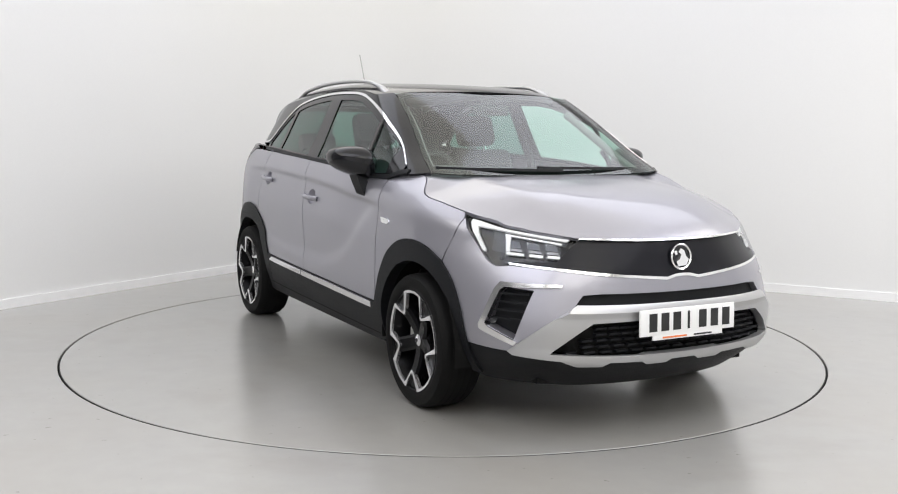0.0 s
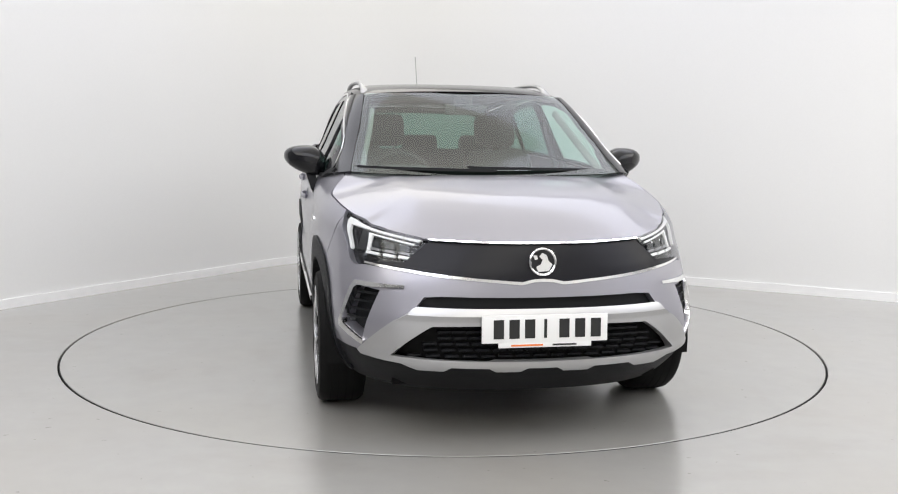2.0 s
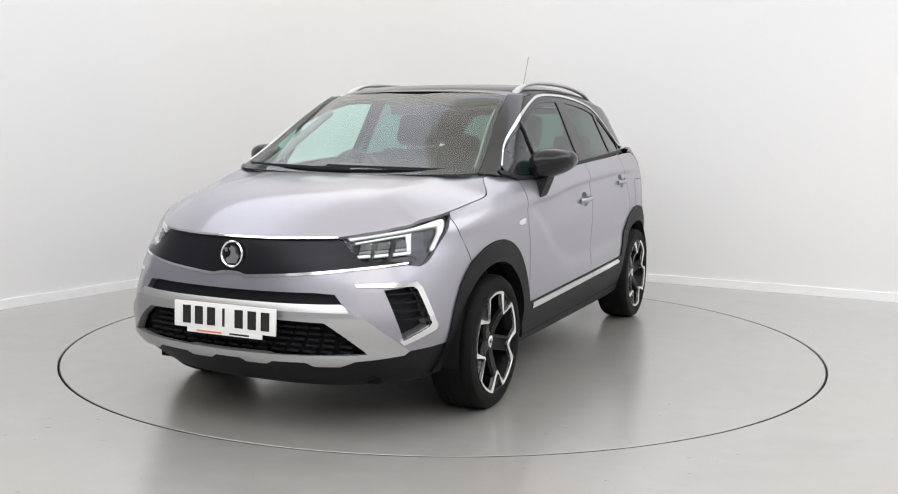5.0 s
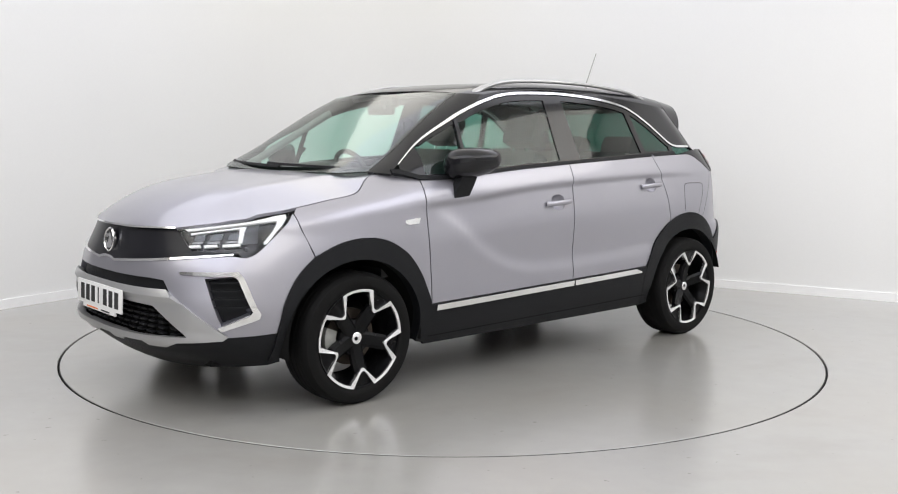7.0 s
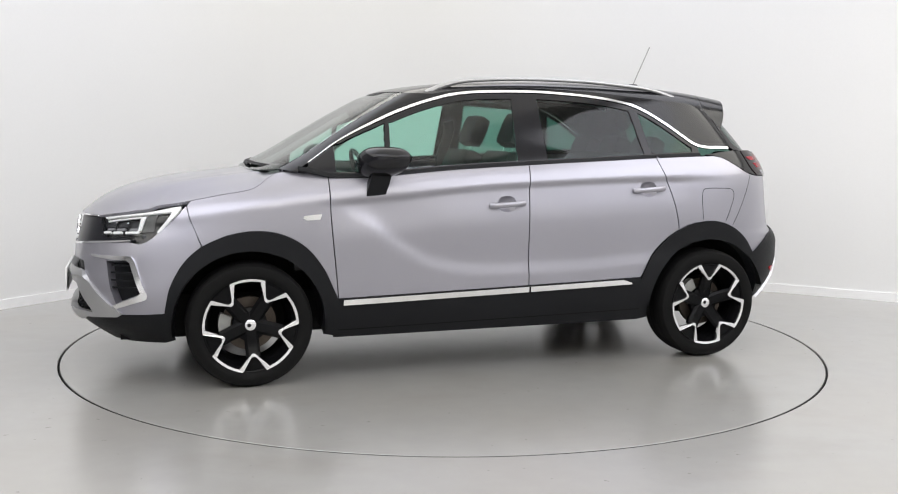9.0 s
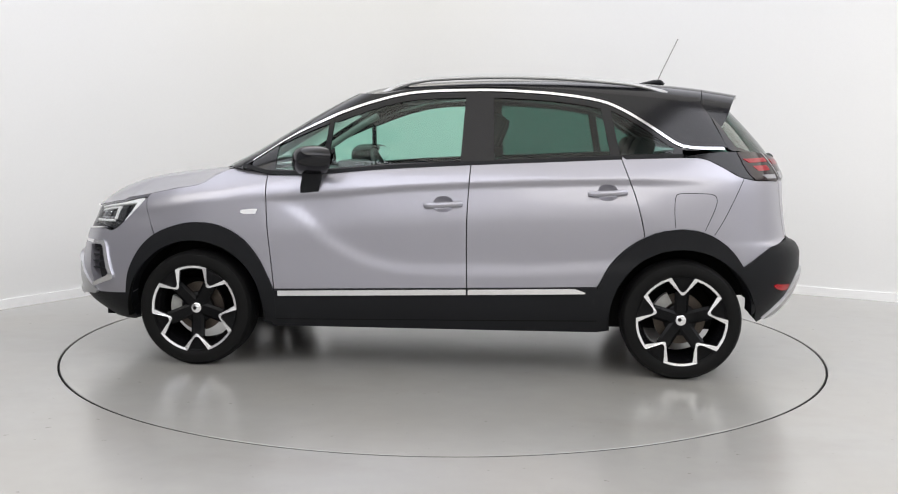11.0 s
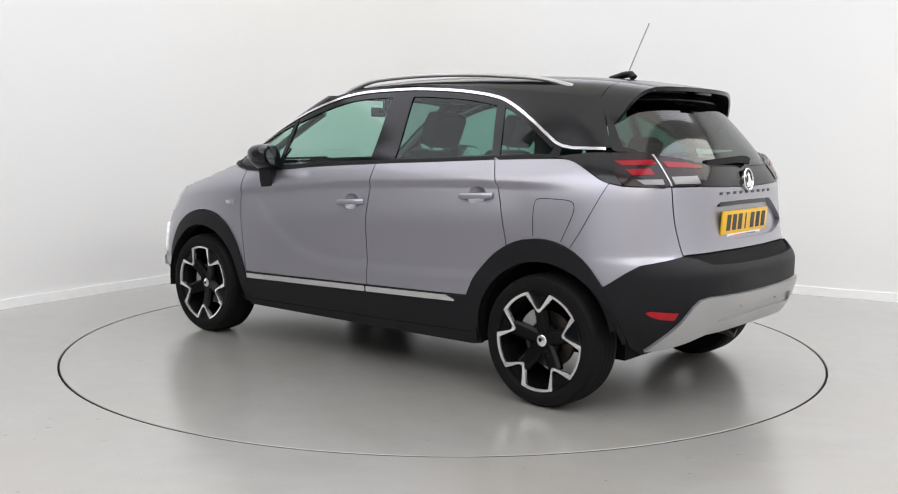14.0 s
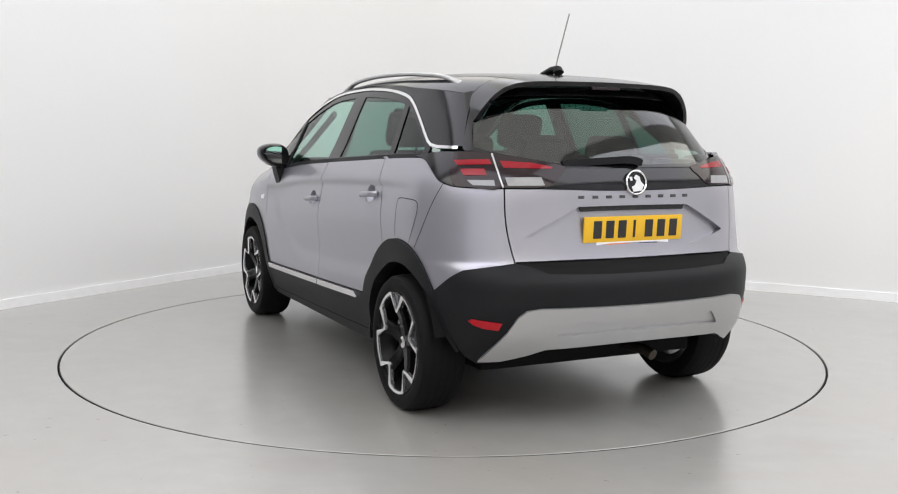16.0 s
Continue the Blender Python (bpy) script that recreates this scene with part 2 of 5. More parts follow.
def patch(outline, surf, us, vs, off=0.0, flange=0.015, centre=False, inward=None):
    """A skin on surf(u, v) inside the outline (with its holes), meshed along the grid lines us and vs, with its rim turned in."""
    loops = outline if isinstance(outline[0], list) else [list(outline)]
    segs = np.array([(*p, *q) for L in loops for p, q in zip(L, L[1:] + L[:1]) if abs(p[0] - q[0]) + abs(p[1] - q[1]) > 1e-9])
    lo_u, hi_u = segs[:, (0, 2)].min(), segs[:, (0, 2)].max()
    lo_v, hi_v = segs[:, (1, 3)].min(), segs[:, (1, 3)].max()
    su0, su1 = np.minimum(segs[:, 0], segs[:, 2]), np.maximum(segs[:, 0], segs[:, 2])
    sv0, sv1 = np.minimum(segs[:, 1], segs[:, 3]), np.maximum(segs[:, 1], segs[:, 3])

    def inside(u, v):
        cross = (segs[:, 1] > v) != (segs[:, 3] > v)
        s = segs[cross]
        if not len(s):
            return False
        x = s[:, 0] + (v - s[:, 1]) / (s[:, 3] - s[:, 1]) * (s[:, 2] - s[:, 0])
        return bool((x > u).sum() % 2)

    bm = bmesh.new()
    index = {}
    eps = 1e-4

    def place(u, v):
        key = (round(u, 6), round(v, 6))
        if key not in index:
            p = surf(u, v)
            if off:
                a, b = surf(u + eps, v) - surf(u - eps, v), surf(u, v + eps) - surf(u, v - eps)
                n = a.cross(b)
                n.normalize()
                if inward is not None and n.dot(p - inward) < 0:
                    n = -n
                p = p + n * off
            index[key] = bm.verts.new(p)
        return index[key]

    def face(ids):
        if len(set(ids)) == len(ids) and len(ids) >= 3:
            try:
                bm.faces.new(ids)
            except ValueError:
                pass

    for i in range(len(us) - 1):
        u0, u1 = us[i], us[i + 1]
        if u1 <= lo_u or u0 >= hi_u:
            continue
        for j in range(len(vs) - 1):
            v0, v1 = vs[j], vs[j + 1]
            if v1 <= lo_v or v0 >= hi_v:
                continue
            near = np.nonzero((su0 <= u1) & (su1 >= u0) & (sv0 <= v1) & (sv1 >= v0))[0]
            cuts = [c for c in (cut_segment(segs[k, :2], segs[k, 2:], u0, u1, v0, v1) for k in near) if c]
            box4 = [(u0, v0), (u1, v0), (u1, v1), (u0, v1)]
            if not cuts:
                if inside((u0 + u1) / 2, (v0 + v1) / 2):
                    face([place(*p) for p in box4])
                continue
            du, dv = u1 - u0, v1 - v0
            pts, edges = list(box4), [(0, 1), (1, 2), (2, 3), (3, 0)]
            for p, q in cuts:
                edges.append((len(pts), len(pts) + 1))
                pts += [p, q]
            unit = [Vector(((p[0] - u0) / du, (p[1] - v0) / dv)) for p in pts]
            got, _, tris, *_ = delaunay_2d_cdt(unit, edges, [], 0, 1e-5)
            for t in tris:
                w = [got[k] for k in t]
                cu, cv = sum(p.x for p in w) / 3, sum(p.y for p in w) / 3
                if inside(u0 + cu * du, v0 + cv * dv):
                    face([place(u0 + p.x * du, v0 + p.y * dv) for p in w])
    bmesh.ops.remove_doubles(bm, verts=bm.verts[:], dist=0.0004)
    if centre:
        for v in bm.verts:
            if abs(v.co.y) < 0.002:
                v.co.y = 0
        bmesh.ops.mirror(bm, geom=bm.verts[:] + bm.edges[:] + bm.faces[:], axis="Y", merge_dist=0.0005)
        bmesh.ops.remove_doubles(bm, verts=bm.verts[:], dist=0.0005)
    bmesh.ops.dissolve_degenerate(bm, edges=bm.edges[:], dist=0.0002)
    bmesh.ops.recalc_face_normals(bm, faces=bm.faces[:])
    if inward is not None:
        s = sum(f.normal.dot(f.calc_center_median() - inward) * f.calc_area() for f in bm.faces)
        if s < 0:
            bmesh.ops.reverse_faces(bm, faces=bm.faces[:])
    bm.normal_update()
    if flange:
        rim = [e for e in bm.edges if len(e.link_faces) == 1]
        nor = {v: v.normal.copy() for e in rim for v in e.verts}
        out = bmesh.ops.extrude_edge_only(bm, edges=rim)
        made = [g for g in out["geom"] if isinstance(g, bmesh.types.BMVert)]
        near = {tuple(round(c, 6) for c in v.co): n for v, n in nor.items()}
        for v in made:
            n = near.get(tuple(round(c, 6) for c in v.co))
            if n is not None:
                v.co -= n * flange
        for e in rim:
            e.smooth = False
    return bm


# ---------------------------------------------------------------- the room
def slab(name, a, b, z0, z1, mat, thick=0.2, outward=None):
    """An upright wall from a to b in plan."""
    a, b = Vector(a), Vector(b)
    d = (b - a).normalized()
    n = Vector((d.y, -d.x))
    if outward is not None and n.dot(outward) < 0:
        n = -n
    bm = bmesh.new()
    loop = [a, b, b + n * thick, a + n * thick]
    lo = [bm.verts.new((p.x, p.y, z0)) for p in loop]
    hi = [bm.verts.new((p.x, p.y, z1)) for p in loop]
    bm.faces.new(lo)
    bm.faces.new(hi)
    for k in range(4):
        bm.faces.new((lo[k], lo[(k + 1) % 4], hi[(k + 1) % 4], hi[k]))
    bmesh.ops.recalc_face_normals(bm, faces=bm.faces[:])
    return finish(bm, name, mat, smooth=False)


COVE = 1.1


def cove_line(inset=0.0, steps=20):
    """Plan of the rounded corner, from the left wall to the right wall."""
    bis = (D_LEFT + D_RIGHT).normalized()
    half = math.acos(max(-1, min(1, D_LEFT.dot(bis))))
    c = CORNER + bis * (COVE / math.sin(half))
    a0 = CORNER + D_LEFT * (COVE / math.tan(half)) - c
    b0 = CORNER + D_RIGHT * (COVE / math.tan(half)) - c
    A, B = math.atan2(a0.y, a0.x), math.atan2(b0.y, b0.x)
    while B > A:
        B -= 2 * math.pi
    return [c + Vector((math.cos(A + (B - A) * k / steps), math.sin(A + (B - A) * k / steps))) * (COVE - inset) for k in range(steps + 1)]


def inner_line(inset):
    """The two seen walls and their rounded corner as one line in plan, moved into the room."""
    bend = cove_line(inset)
    nl = Vector((D_LEFT.y, -D_LEFT.x))
    nl = nl if nl.dot(D_RIGHT) > 0 else -nl
    nr = Vector((D_RIGHT.y, -D_RIGHT.x))
    nr = nr if nr.dot(D_LEFT) > 0 else -nr
    return [CORNER + D_LEFT * 4.6 + nl * inset] + bend + [CORNER + D_RIGHT * ROOM + nr * inset]


def ribbon(name, z0, z1, inner, outer, mat):
    """A band of wall between two plan lines."""
    a, b = inner_line(inner), inner_line(outer)
    bm = bmesh.new()
    rows = [[bm.verts.new((p.x, p.y, z)) for p in line] for line, z in ((a, z0), (a, z1), (b, z1), (b, z0))]
    for r in range(4):
        s = rows[(r + 1) % 4]
        for k in range(len(a) - 1):
            bm.faces.new((rows[r][k], rows[r][k + 1], s[k + 1], s[k]))
    bm.faces.new([r[0] for r in rows])
    bm.faces.new([r[-1] for r in rows])
    bmesh.ops.recalc_face_normals(bm, faces=bm.faces[:])
    return finish(bm, name, mat, angle=25)


tagged(ribbon("wall_back", 0, CEILING, 0.0, -0.2, M_WALL), "plain white painted studio wall with a rounded corner", "wall", kind="structure")
tagged(ribbon("baseboard", 0.0, 0.068, 0.016, 0.001, M_SKIRT), "white painted skirting board along the wall", "skirting", kind="structure")
far_l, far_r = CORNER + D_LEFT * ROOM, CORNER + D_RIGHT * ROOM
far = far_l + D_RIGHT * ROOM
# out of view: added dark stretch that the flank mirrors as shade
tagged(slab("shade_wall_west", CORNER + D_LEFT * 4.6, far_l, 0, CEILING, M_SHADE_WALL, outward=-D_RIGHT), "unseen dark grey wall, added to darken reflections in the car's side", "wall", kind="structure")
south = far_l + D_RIGHT * 2.6
# the added dark stretch carries on round the unseen corner
tagged(slab("shade_wall_south", far_l, south, 0, CEILING, M_SHADE_WALL, outward=D_LEFT), "unseen dark grey wall, added to darken reflections in the car's side", "wall", kind="structure")
tagged(slab("wall_south_2", south, far, 0, CEILING, M_WALL, outward=D_LEFT), "plain white painted wall", "wall", kind="structure")
tagged(slab("wall_east", far_r, far, 0, CEILING, M_WALL, outward=D_RIGHT), "plain white painted wall", "wall", kind="structure")

R_DISC = 2.239
GAP = 0.012


def floor_sheet():
    """The floor round the turntable's hole, with a lip."""
    bm = bmesh.new()
    n = 192
    ring = [bm.verts.new((math.cos(2 * math.pi * k / n) * (R_DISC + GAP / 2), math.sin(2 * math.pi * k / n) * (R_DISC + GAP / 2), 0)) for k in range(n)]
    lip = [bm.verts.new((v.co.x, v.co.y, -0.05)) for v in ring]
    out = [bm.verts.new((math.cos(2 * math.pi * k / n) * 14, math.sin(2 * math.pi * k / n) * 14, 0)) for k in range(n)]
    for k in range(n):
        j = (k + 1) % n
        bm.faces.new((ring[k], ring[j], out[j], out[k]))
        bm.faces.new((ring[j], ring[k], lip[k], lip[j]))
    bmesh.ops.recalc_face_normals(bm, faces=bm.faces[:])
    return finish(bm, "floor", M_FLOOR, angle=20)


tagged(floor_sheet(), "pale grey glossy epoxy studio floor with faint stains", "floor", kind="structure")
bm = bmesh.new()
lathe(bm, [(R_DISC + 0.2, -0.3), (R_DISC + 0.2, -0.06)], 96)
tagged(finish(bm, "floor_pit", M_GAP, angle=20), "dark pit under the turntable", "floor pit", kind="structure")
bm = bmesh.new()
bmesh.ops.create_grid(bm, x_segments=1, y_segments=1, size=14)
bmesh.ops.reverse_faces(bm, faces=bm.faces[:])
made = bmesh.ops.extrude_face_region(bm, geom=bm.faces[:])
for v in made["geom"]:
    if isinstance(v, bmesh.types.BMVert):
        v.co.z += 0.2
for v in bm.verts:
    v.co.z += CEILING
bmesh.ops.recalc_face_normals(bm, faces=bm.faces[:])
tagged(finish(bm, "ceiling", M_CEIL, smooth=False), "plain white ceiling", "ceiling", kind="structure")

def ring_band(r0, r1, z0, z1, n=192):
    """A band of steel round the gap."""
    bm = bmesh.new()
    lathe(bm, [(r0, z0), (r0, z1), (r1, z1), (r1, z0), (r0, z0)], n, close=False)
    return bm


turntable = tagged(new("turntable"), "round grey epoxy-coated turntable flush with the floor", "turntable")
bm = bmesh.new()
lathe(bm, [(R_DISC - GAP / 2 - 0.004, -0.03), (R_DISC - GAP / 2 - 0.004, -0.002), (R_DISC - GAP / 2 - 0.006, 0.0)], 192)
part("turntable_top", bm, M_DISC, turntable, "grey glossy epoxy disc", angle=20)
part("turntable_rim", ring_band(R_DISC - GAP / 2 - 0.004, R_DISC - GAP / 2, -0.05, -0.003), M_GAP, turntable, "dark steel rim", angle=20)
tagged(finish(ring_band(R_DISC + GAP / 2 - 0.003, R_DISC + GAP / 2 + 0.001, -0.05, -0.003), "floor_edge", M_FLOOR, angle=20), "grey epoxy edge of the floor opening", "floor edge", kind="structure")

# ---------------------------------------------------------------- the car's surfaces (x ahead, y to its left, z up)
WHEEL_F, WHEEL_R, TYRE = 1.302, -1.302, 0.312
NOSE = knots((0.18, 1.98), (0.24, 2.06), (0.30, 2.125), (0.36, 2.155), (0.50, 2.155), (0.60, 2.15), (0.67, 2.145), (0.76, 2.125), (0.84, 2.10), (0.90, 2.04), (1.0, 1.9))
NOSE_N = knots((0.2, 2.8), (0.36, 3.25), (0.47, 3.35), (0.6, 3.05), (0.72, 2.65), (0.83, 2.35), (1.0, 2.3))
TAIL = knots((0.2, -1.80), (0.30, -1.89), (0.45, -1.985), (0.57, -2.015), (0.64, -2.015), (0.70, -1.985), (0.735, -1.945), (0.80, -1.93), (0.92, -1.915), (1.05, -1.905), (1.13, -1.875), (1.2, -1.83))
TAIL_N = knots((0.2, 2.8), (0.5, 3.3), (0.6, 3.3), (0.73, 3.3), (1.0, 3.3), (1.2, 3.1))
HALF = knots((0.2, 0.79), (0.26, 0.815), (0.35, 0.845), (0.45, 0.862), (0.60, 0.868), (0.75, 0.872), (0.88, 0.866), (0.97, 0.858), (1.05, 0.842), (1.12, 0.82), (1.2, 0.795))
SHOULDER = knots((-1.6, 1.20), (-1.3, 1.175), (-0.97, 1.165), (-0.2, 1.125), (0.5, 1.085), (0.9, 1.072), (1.17, 1.040), (1.35, 1.005), (1.6, 0.955), (2.0, 0.90))
ROLL_IN = knots((-1.3, 0.02), (0.3, 0.025), (0.7, 0.038), (1.0, 0.068), (1.3, 0.100), (1.6, 0.100), (2.0, 0.06))
WAIST = knots((-2.0, 0.955), (-1.25, 0.982), (-0.3, 1.0), (0.6, 1.0), (1.15, 0.99), (2.0, 0.97))
X0F, X0R = 1.15, -1.20
BELT = knots((1.1, 1.082), (1.0, 1.075), (0.89, 1.05), (0.68, 1.048), (0.53, 1.062), (0.22, 1.088), (-0.19, 1.11), (-0.61, 1.13), (-0.97, 1.148), (-1.30, 1.16), (-1.6, 1.165))
CREASE = knots((0.95, 0.93), (0.6, 0.955), (0.2, 0.995), (-0.2, 1.02), (-0.9, 1.045), (-1.4, 1.05))
SCOOP = knots((0.95, 0.93), (0.75, 0.86), (0.55, 0.70), (0.35, 0.60), (0.1, 0.555), (-0.4, 0.56), (-0.9, 0.59))


def bell(v):
    return math.exp(-v * v)


def step01(v):
    v = min(1, max(0, v))
    return v * v * (3 - 2 * v)


def half_width(x, z):
    w = HALF(z) * WAIST(x)
    top = (z - (SHOULDER(x) - 0.15)) / 0.15
    if top > 0:
        w -= ROLL_IN(x) * min(top, 1.3) ** 2
    inside = step01((1.0 - x) / 0.25) * step01((x + 1.35) / 0.3)
    if inside > 0:
        d = CREASE(x) - z
        w -= 0.016 * inside * step01(d / 0.036) * (1 - step01((d - 0.02) / 0.20))
        s = SCOOP(x)
        fade = step01((0.95 - x) / 0.3)
        w -= 0.012 * inside * fade * step01((z - s) / 0.09 + 0.5) * (1 - step01((z - s - 0.03) / 0.30))
    return w


def power(v, n):
    return max(v, 0.0) ** n


def skin(s, z):
    """The lower body: s 0 to 1 round the front corner, 1 to 2 along the side, 2 to 3 round the rear corner."""
    if s <= 1:
        n = NOSE_N(z)
        t = max(s, 0) * math.pi / 2
        x = X0F + (NOSE(z) - X0F) * power(math.cos(t), 2 / n)
        return Vector((x, half_width(X0F + (x - X0F) * 0.6, z) * power(math.sin(t), 2 / n) if s > 0 else s * 0.5, z))
    if s <= 2:
        x = X0F + (X0R - X0F) * (s - 1)
        return Vector((x, half_width(x, z), z))
    n = TAIL_N(z)
    t = (3 - s) * math.pi / 2
    x = X0R + (TAIL(z) - X0R) * power(math.cos(t), 2 / n)
    return Vector((x, half_width(X0R + (x - X0R) * 0.5, z) * power(math.sin(t), 2 / n) if s < 3 else (3 - s) * 0.5, z))


def solve(f, lo, hi, steps=40):
    rising = f(hi) > f(lo)
    for _ in range(steps):
        mid = (lo + hi) / 2
        if (f(mid) > 0) == rising:
            hi = mid
        else:
            lo = mid
    return (lo + hi) / 2


def on_side(surf):
    def f(x, z):
        return (solve(lambda s: surf(s, z).x - x, 0, 3), z)
    return f


def on_front(surf):
    def f(y, z):
        return (0.0 if y <= 0 else solve(lambda s: surf(s, z).y - y, 0, 1), z)
    return f


def on_rear(surf):
    def f(y, z):
        return (3.0 if y <= 0 else solve(lambda s: surf(s, z).y - y, 2, 3), z)
    return f


S, F, R = on_side(skin), on_front(skin), on_rear(skin)
US = list(np.linspace(0, 1, 41)) + list(np.linspace(1, 2, 71)[1:]) + list(np.linspace(2, 3, 41)[1:])
VS = list(np.arange(0.14, 1.56, 0.022))
VF = list(np.arange(0.14, 1.56, 0.0105))
MID = Vector((0, 0, 0.7))

# the glasshouse: the same, higher up
SCREEN = knots((1.04, 1.29), (1.08, 1.215), (1.16, 1.06), (1.30, 0.83), (1.40, 0.66), (1.50, 0.47), (1.56, 0.33))
BACKLIGHT = knots((1.10, -1.90), (1.15, -1.865), (1.2, -1.83), (1.3, -1.745), (1.42, -1.63), (1.5, -1.55), (1.56, -1.5))
CABIN = knots((1.04, 0.822), (1.11, 0.798), (1.21, 0.748), (1.36, 0.680), (1.46, 0.632), (1.52, 0.595), (1.56, 0.56))
CABIN_PLAN = knots((-1.9, 0.84), (-1.5, 0.90), (-1.0, 0.965), (-0.3, 1.0), (0.5, 1.0), (1.1, 0.97))
C_DEPTH_F = knots((1.04, 0.55), (1.3, 0.42), (1.5, 0.32))
C_DEPTH_R = knots((1.1, 0.45), (1.5, 0.40))


def cabin(s, z):
    xf = SCREEN(z) - C_DEPTH_F(z)
    xr = BACKLIGHT(z) + C_DEPTH_R(z)
    if s <= 1:
        n = 5.0
        t = max(s, 0) * math.pi / 2
        x = xf + C_DEPTH_F(z) * power(math.cos(t), 2 / n)
        return Vector((x, CABIN(z) * CABIN_PLAN(x) * power(math.sin(t), 2 / n) if s > 0 else s * 0.5, z))
    if s <= 2:
        x = xf + (xr - xf) * (s - 1)
        return Vector((x, CABIN(z) * CABIN_PLAN(x), z))
    n = 2.7
    t = (3 - s) * math.pi / 2
    x = xr - C_DEPTH_R(z) * power(math.cos(t), 2 / n)
    return Vector((x, CABIN(z) * CABIN_PLAN(x) * power(math.sin(t), 2 / n) if s < 3 else (3 - s) * 0.5, z))


CS, CF, CR = on_side(cabin), on_front(cabin), on_rear(cabin)
ARCH_LINE = knots((1.04, 1.085), (0.96, 1.14), (0.81, 1.24), (0.66, 1.32), (0.51, 1.39), (0.32, 1.455), (0.16, 1.492), (0.0, 1.506), (-0.27, 1.512), (-0.52, 1.502), (-0.69, 1.487), (-0.88, 1.455), (-0.97, 1.42), (-1.11, 1.34), (-1.23, 1.26), (-1.29, 1.225), (-1.35, 1.214), (-1.54, 1.212))

BONNET_MID = knots((2.14, 0.80), (2.12, 0.845), (2.08, 0.885), (2.02, 0.925), (1.94, 0.958), (1.79, 0.998), (1.64, 1.025), (1.48, 1.045), (1.32, 1.062), (1.15, 1.075), (0.9, 1.09))
BONNET_EDGE = knots((1.9, 0.865), (1.75, 0.895), (1.6, 0.925), (1.45, 0.953), (1.28, 0.985), (1.17, 1.04), (1.05, 1.068), (0.9, 1.08))


WING_TOP = [(0.905, 1.062), (1.04, 1.078), (1.13, 1.07), (1.19, 1.045), (1.28, 0.99), (1.42, 0.963), (1.572, 0.932)]
NOSE_TOP = [(0.0, 0.838), (0.2, 0.839), (0.36, 0.841), (0.441, 0.843), (0.50, 0.852), (0.58, 0.866), (0.65, 0.881)]


def bonnet_base(x, y):
    a = abs(y) / 0.76
    mid, side = BONNET_MID(x + 0.225 * a * a), BONNET_EDGE(x)
    z = mid + (min(side, mid) - mid) * max(0, (a - 0.40) / 0.65) ** 2.0
    return z + 0.006 * bell((a - 0.62 - 0.05 * (1.6 - x)) / 0.07) * step01((2.02 - x) / 0.3)


BONNET_RIM = np.array([tuple(skin(*q)) for q in [F(*p) for p in spline(NOSE_TOP, 5)] + [S(*p) for p in spline([(1.68, 0.907)] + [(x, z - 0.002) for x, z in WING_TOP[:1:-1]] + [(1.09, 1.077)], 5)]])
RIM_LIFT = BONNET_RIM[:, 2] - np.array([bonnet_base(x, y) for x, y, _ in BONNET_RIM])


def bonnet(x, y):
    d = np.hypot(BONNET_RIM[:, 0] - x, BONNET_RIM[:, 1] - abs(y))
    w = np.exp(-((d - d.min()) / 0.05) ** 2)
    return Vector((x, y, bonnet_base(x, y) + float((w * RIM_LIFT).sum() / w.sum()) * bell(d.min() / 0.16)))


ROOF_MID = knots((0.5, 1.50), (0.4, 1.528), (0.2, 1.556), (-0.2, 1.578), (-0.6, 1.583), (-1.0, 1.574), (-1.3, 1.556), (-1.5, 1.532), (-1.72, 1.495))
ROOF_SIDE = knots((0.5, 1.44), (0.32, 1.475), (0.16, 1.503), (0.0, 1.518), (-0.27, 1.525), (-0.6, 1.515), (-0.9, 1.49), (-1.2, 1.465), (-1.5, 1.43), (-1.75, 1.40))


def roof(x, y):
    e = CABIN(1.51) * CABIN_PLAN(x)
    a = abs(y) / e
    mid = ROOF_MID(x + 0.10 * a * a) if x > -1 else ROOF_MID(x)
    return Vector((x, y, mid - (mid - ROOF_SIDE(x)) * (0.22 * a * a + 0.78 * a ** 9)))


def line(fn, f, a, b, n=14, dv=0.0):
    return [fn(a + (b - a) * k / n, f(a + (b - a) * k / n) + dv) for k in range(n + 1)]


def mapped(fn, pts, steps=6):
    return [fn(*p) for p in spline(pts, steps)] if steps else [fn(*p) for p in pts]


car = new("car")
tagged(car, "silver-lilac crossover car with black roof and cladding on the turntable", "car")


def side_part(name, bm, mat, label="", parent=None, angle=32):
    a = part(name, bm, mat, parent or car, label, angle=angle)
    b = mirrored(a, parent or car)
    return a, b


g = 0.0028
ARCH_F = [(1.665, 0.40), (1.66, 0.50), (1.61, 0.62), (1.53, 0.71), (1.41, 0.762), (1.28, 0.782), (1.15, 0.765), (1.03, 0.70), (0.945, 0.60), (0.895, 0.50), (0.865, 0.425)]
ARCH_R = [(-0.845, 0.41), (-0.875, 0.50), (-0.93, 0.60), (-1.03, 0.70), (-1.15, 0.767), (-1.29, 0.79), (-1.42, 0.768), (-1.53, 0.70), (-1.61, 0.60)]
SILL_TOP = knots((0.87, 0.432), (-0.86, 0.482))
DOOR_F = [(0.903, 1.05), (0.902, 0.95), (0.895, 0.79), (0.872, 0.55), (0.862, 0.43)]
DOOR_M = [(-0.19, 1.11), (-0.178, 0.90), (-0.175, 0.70), (-0.18, 0.45)]
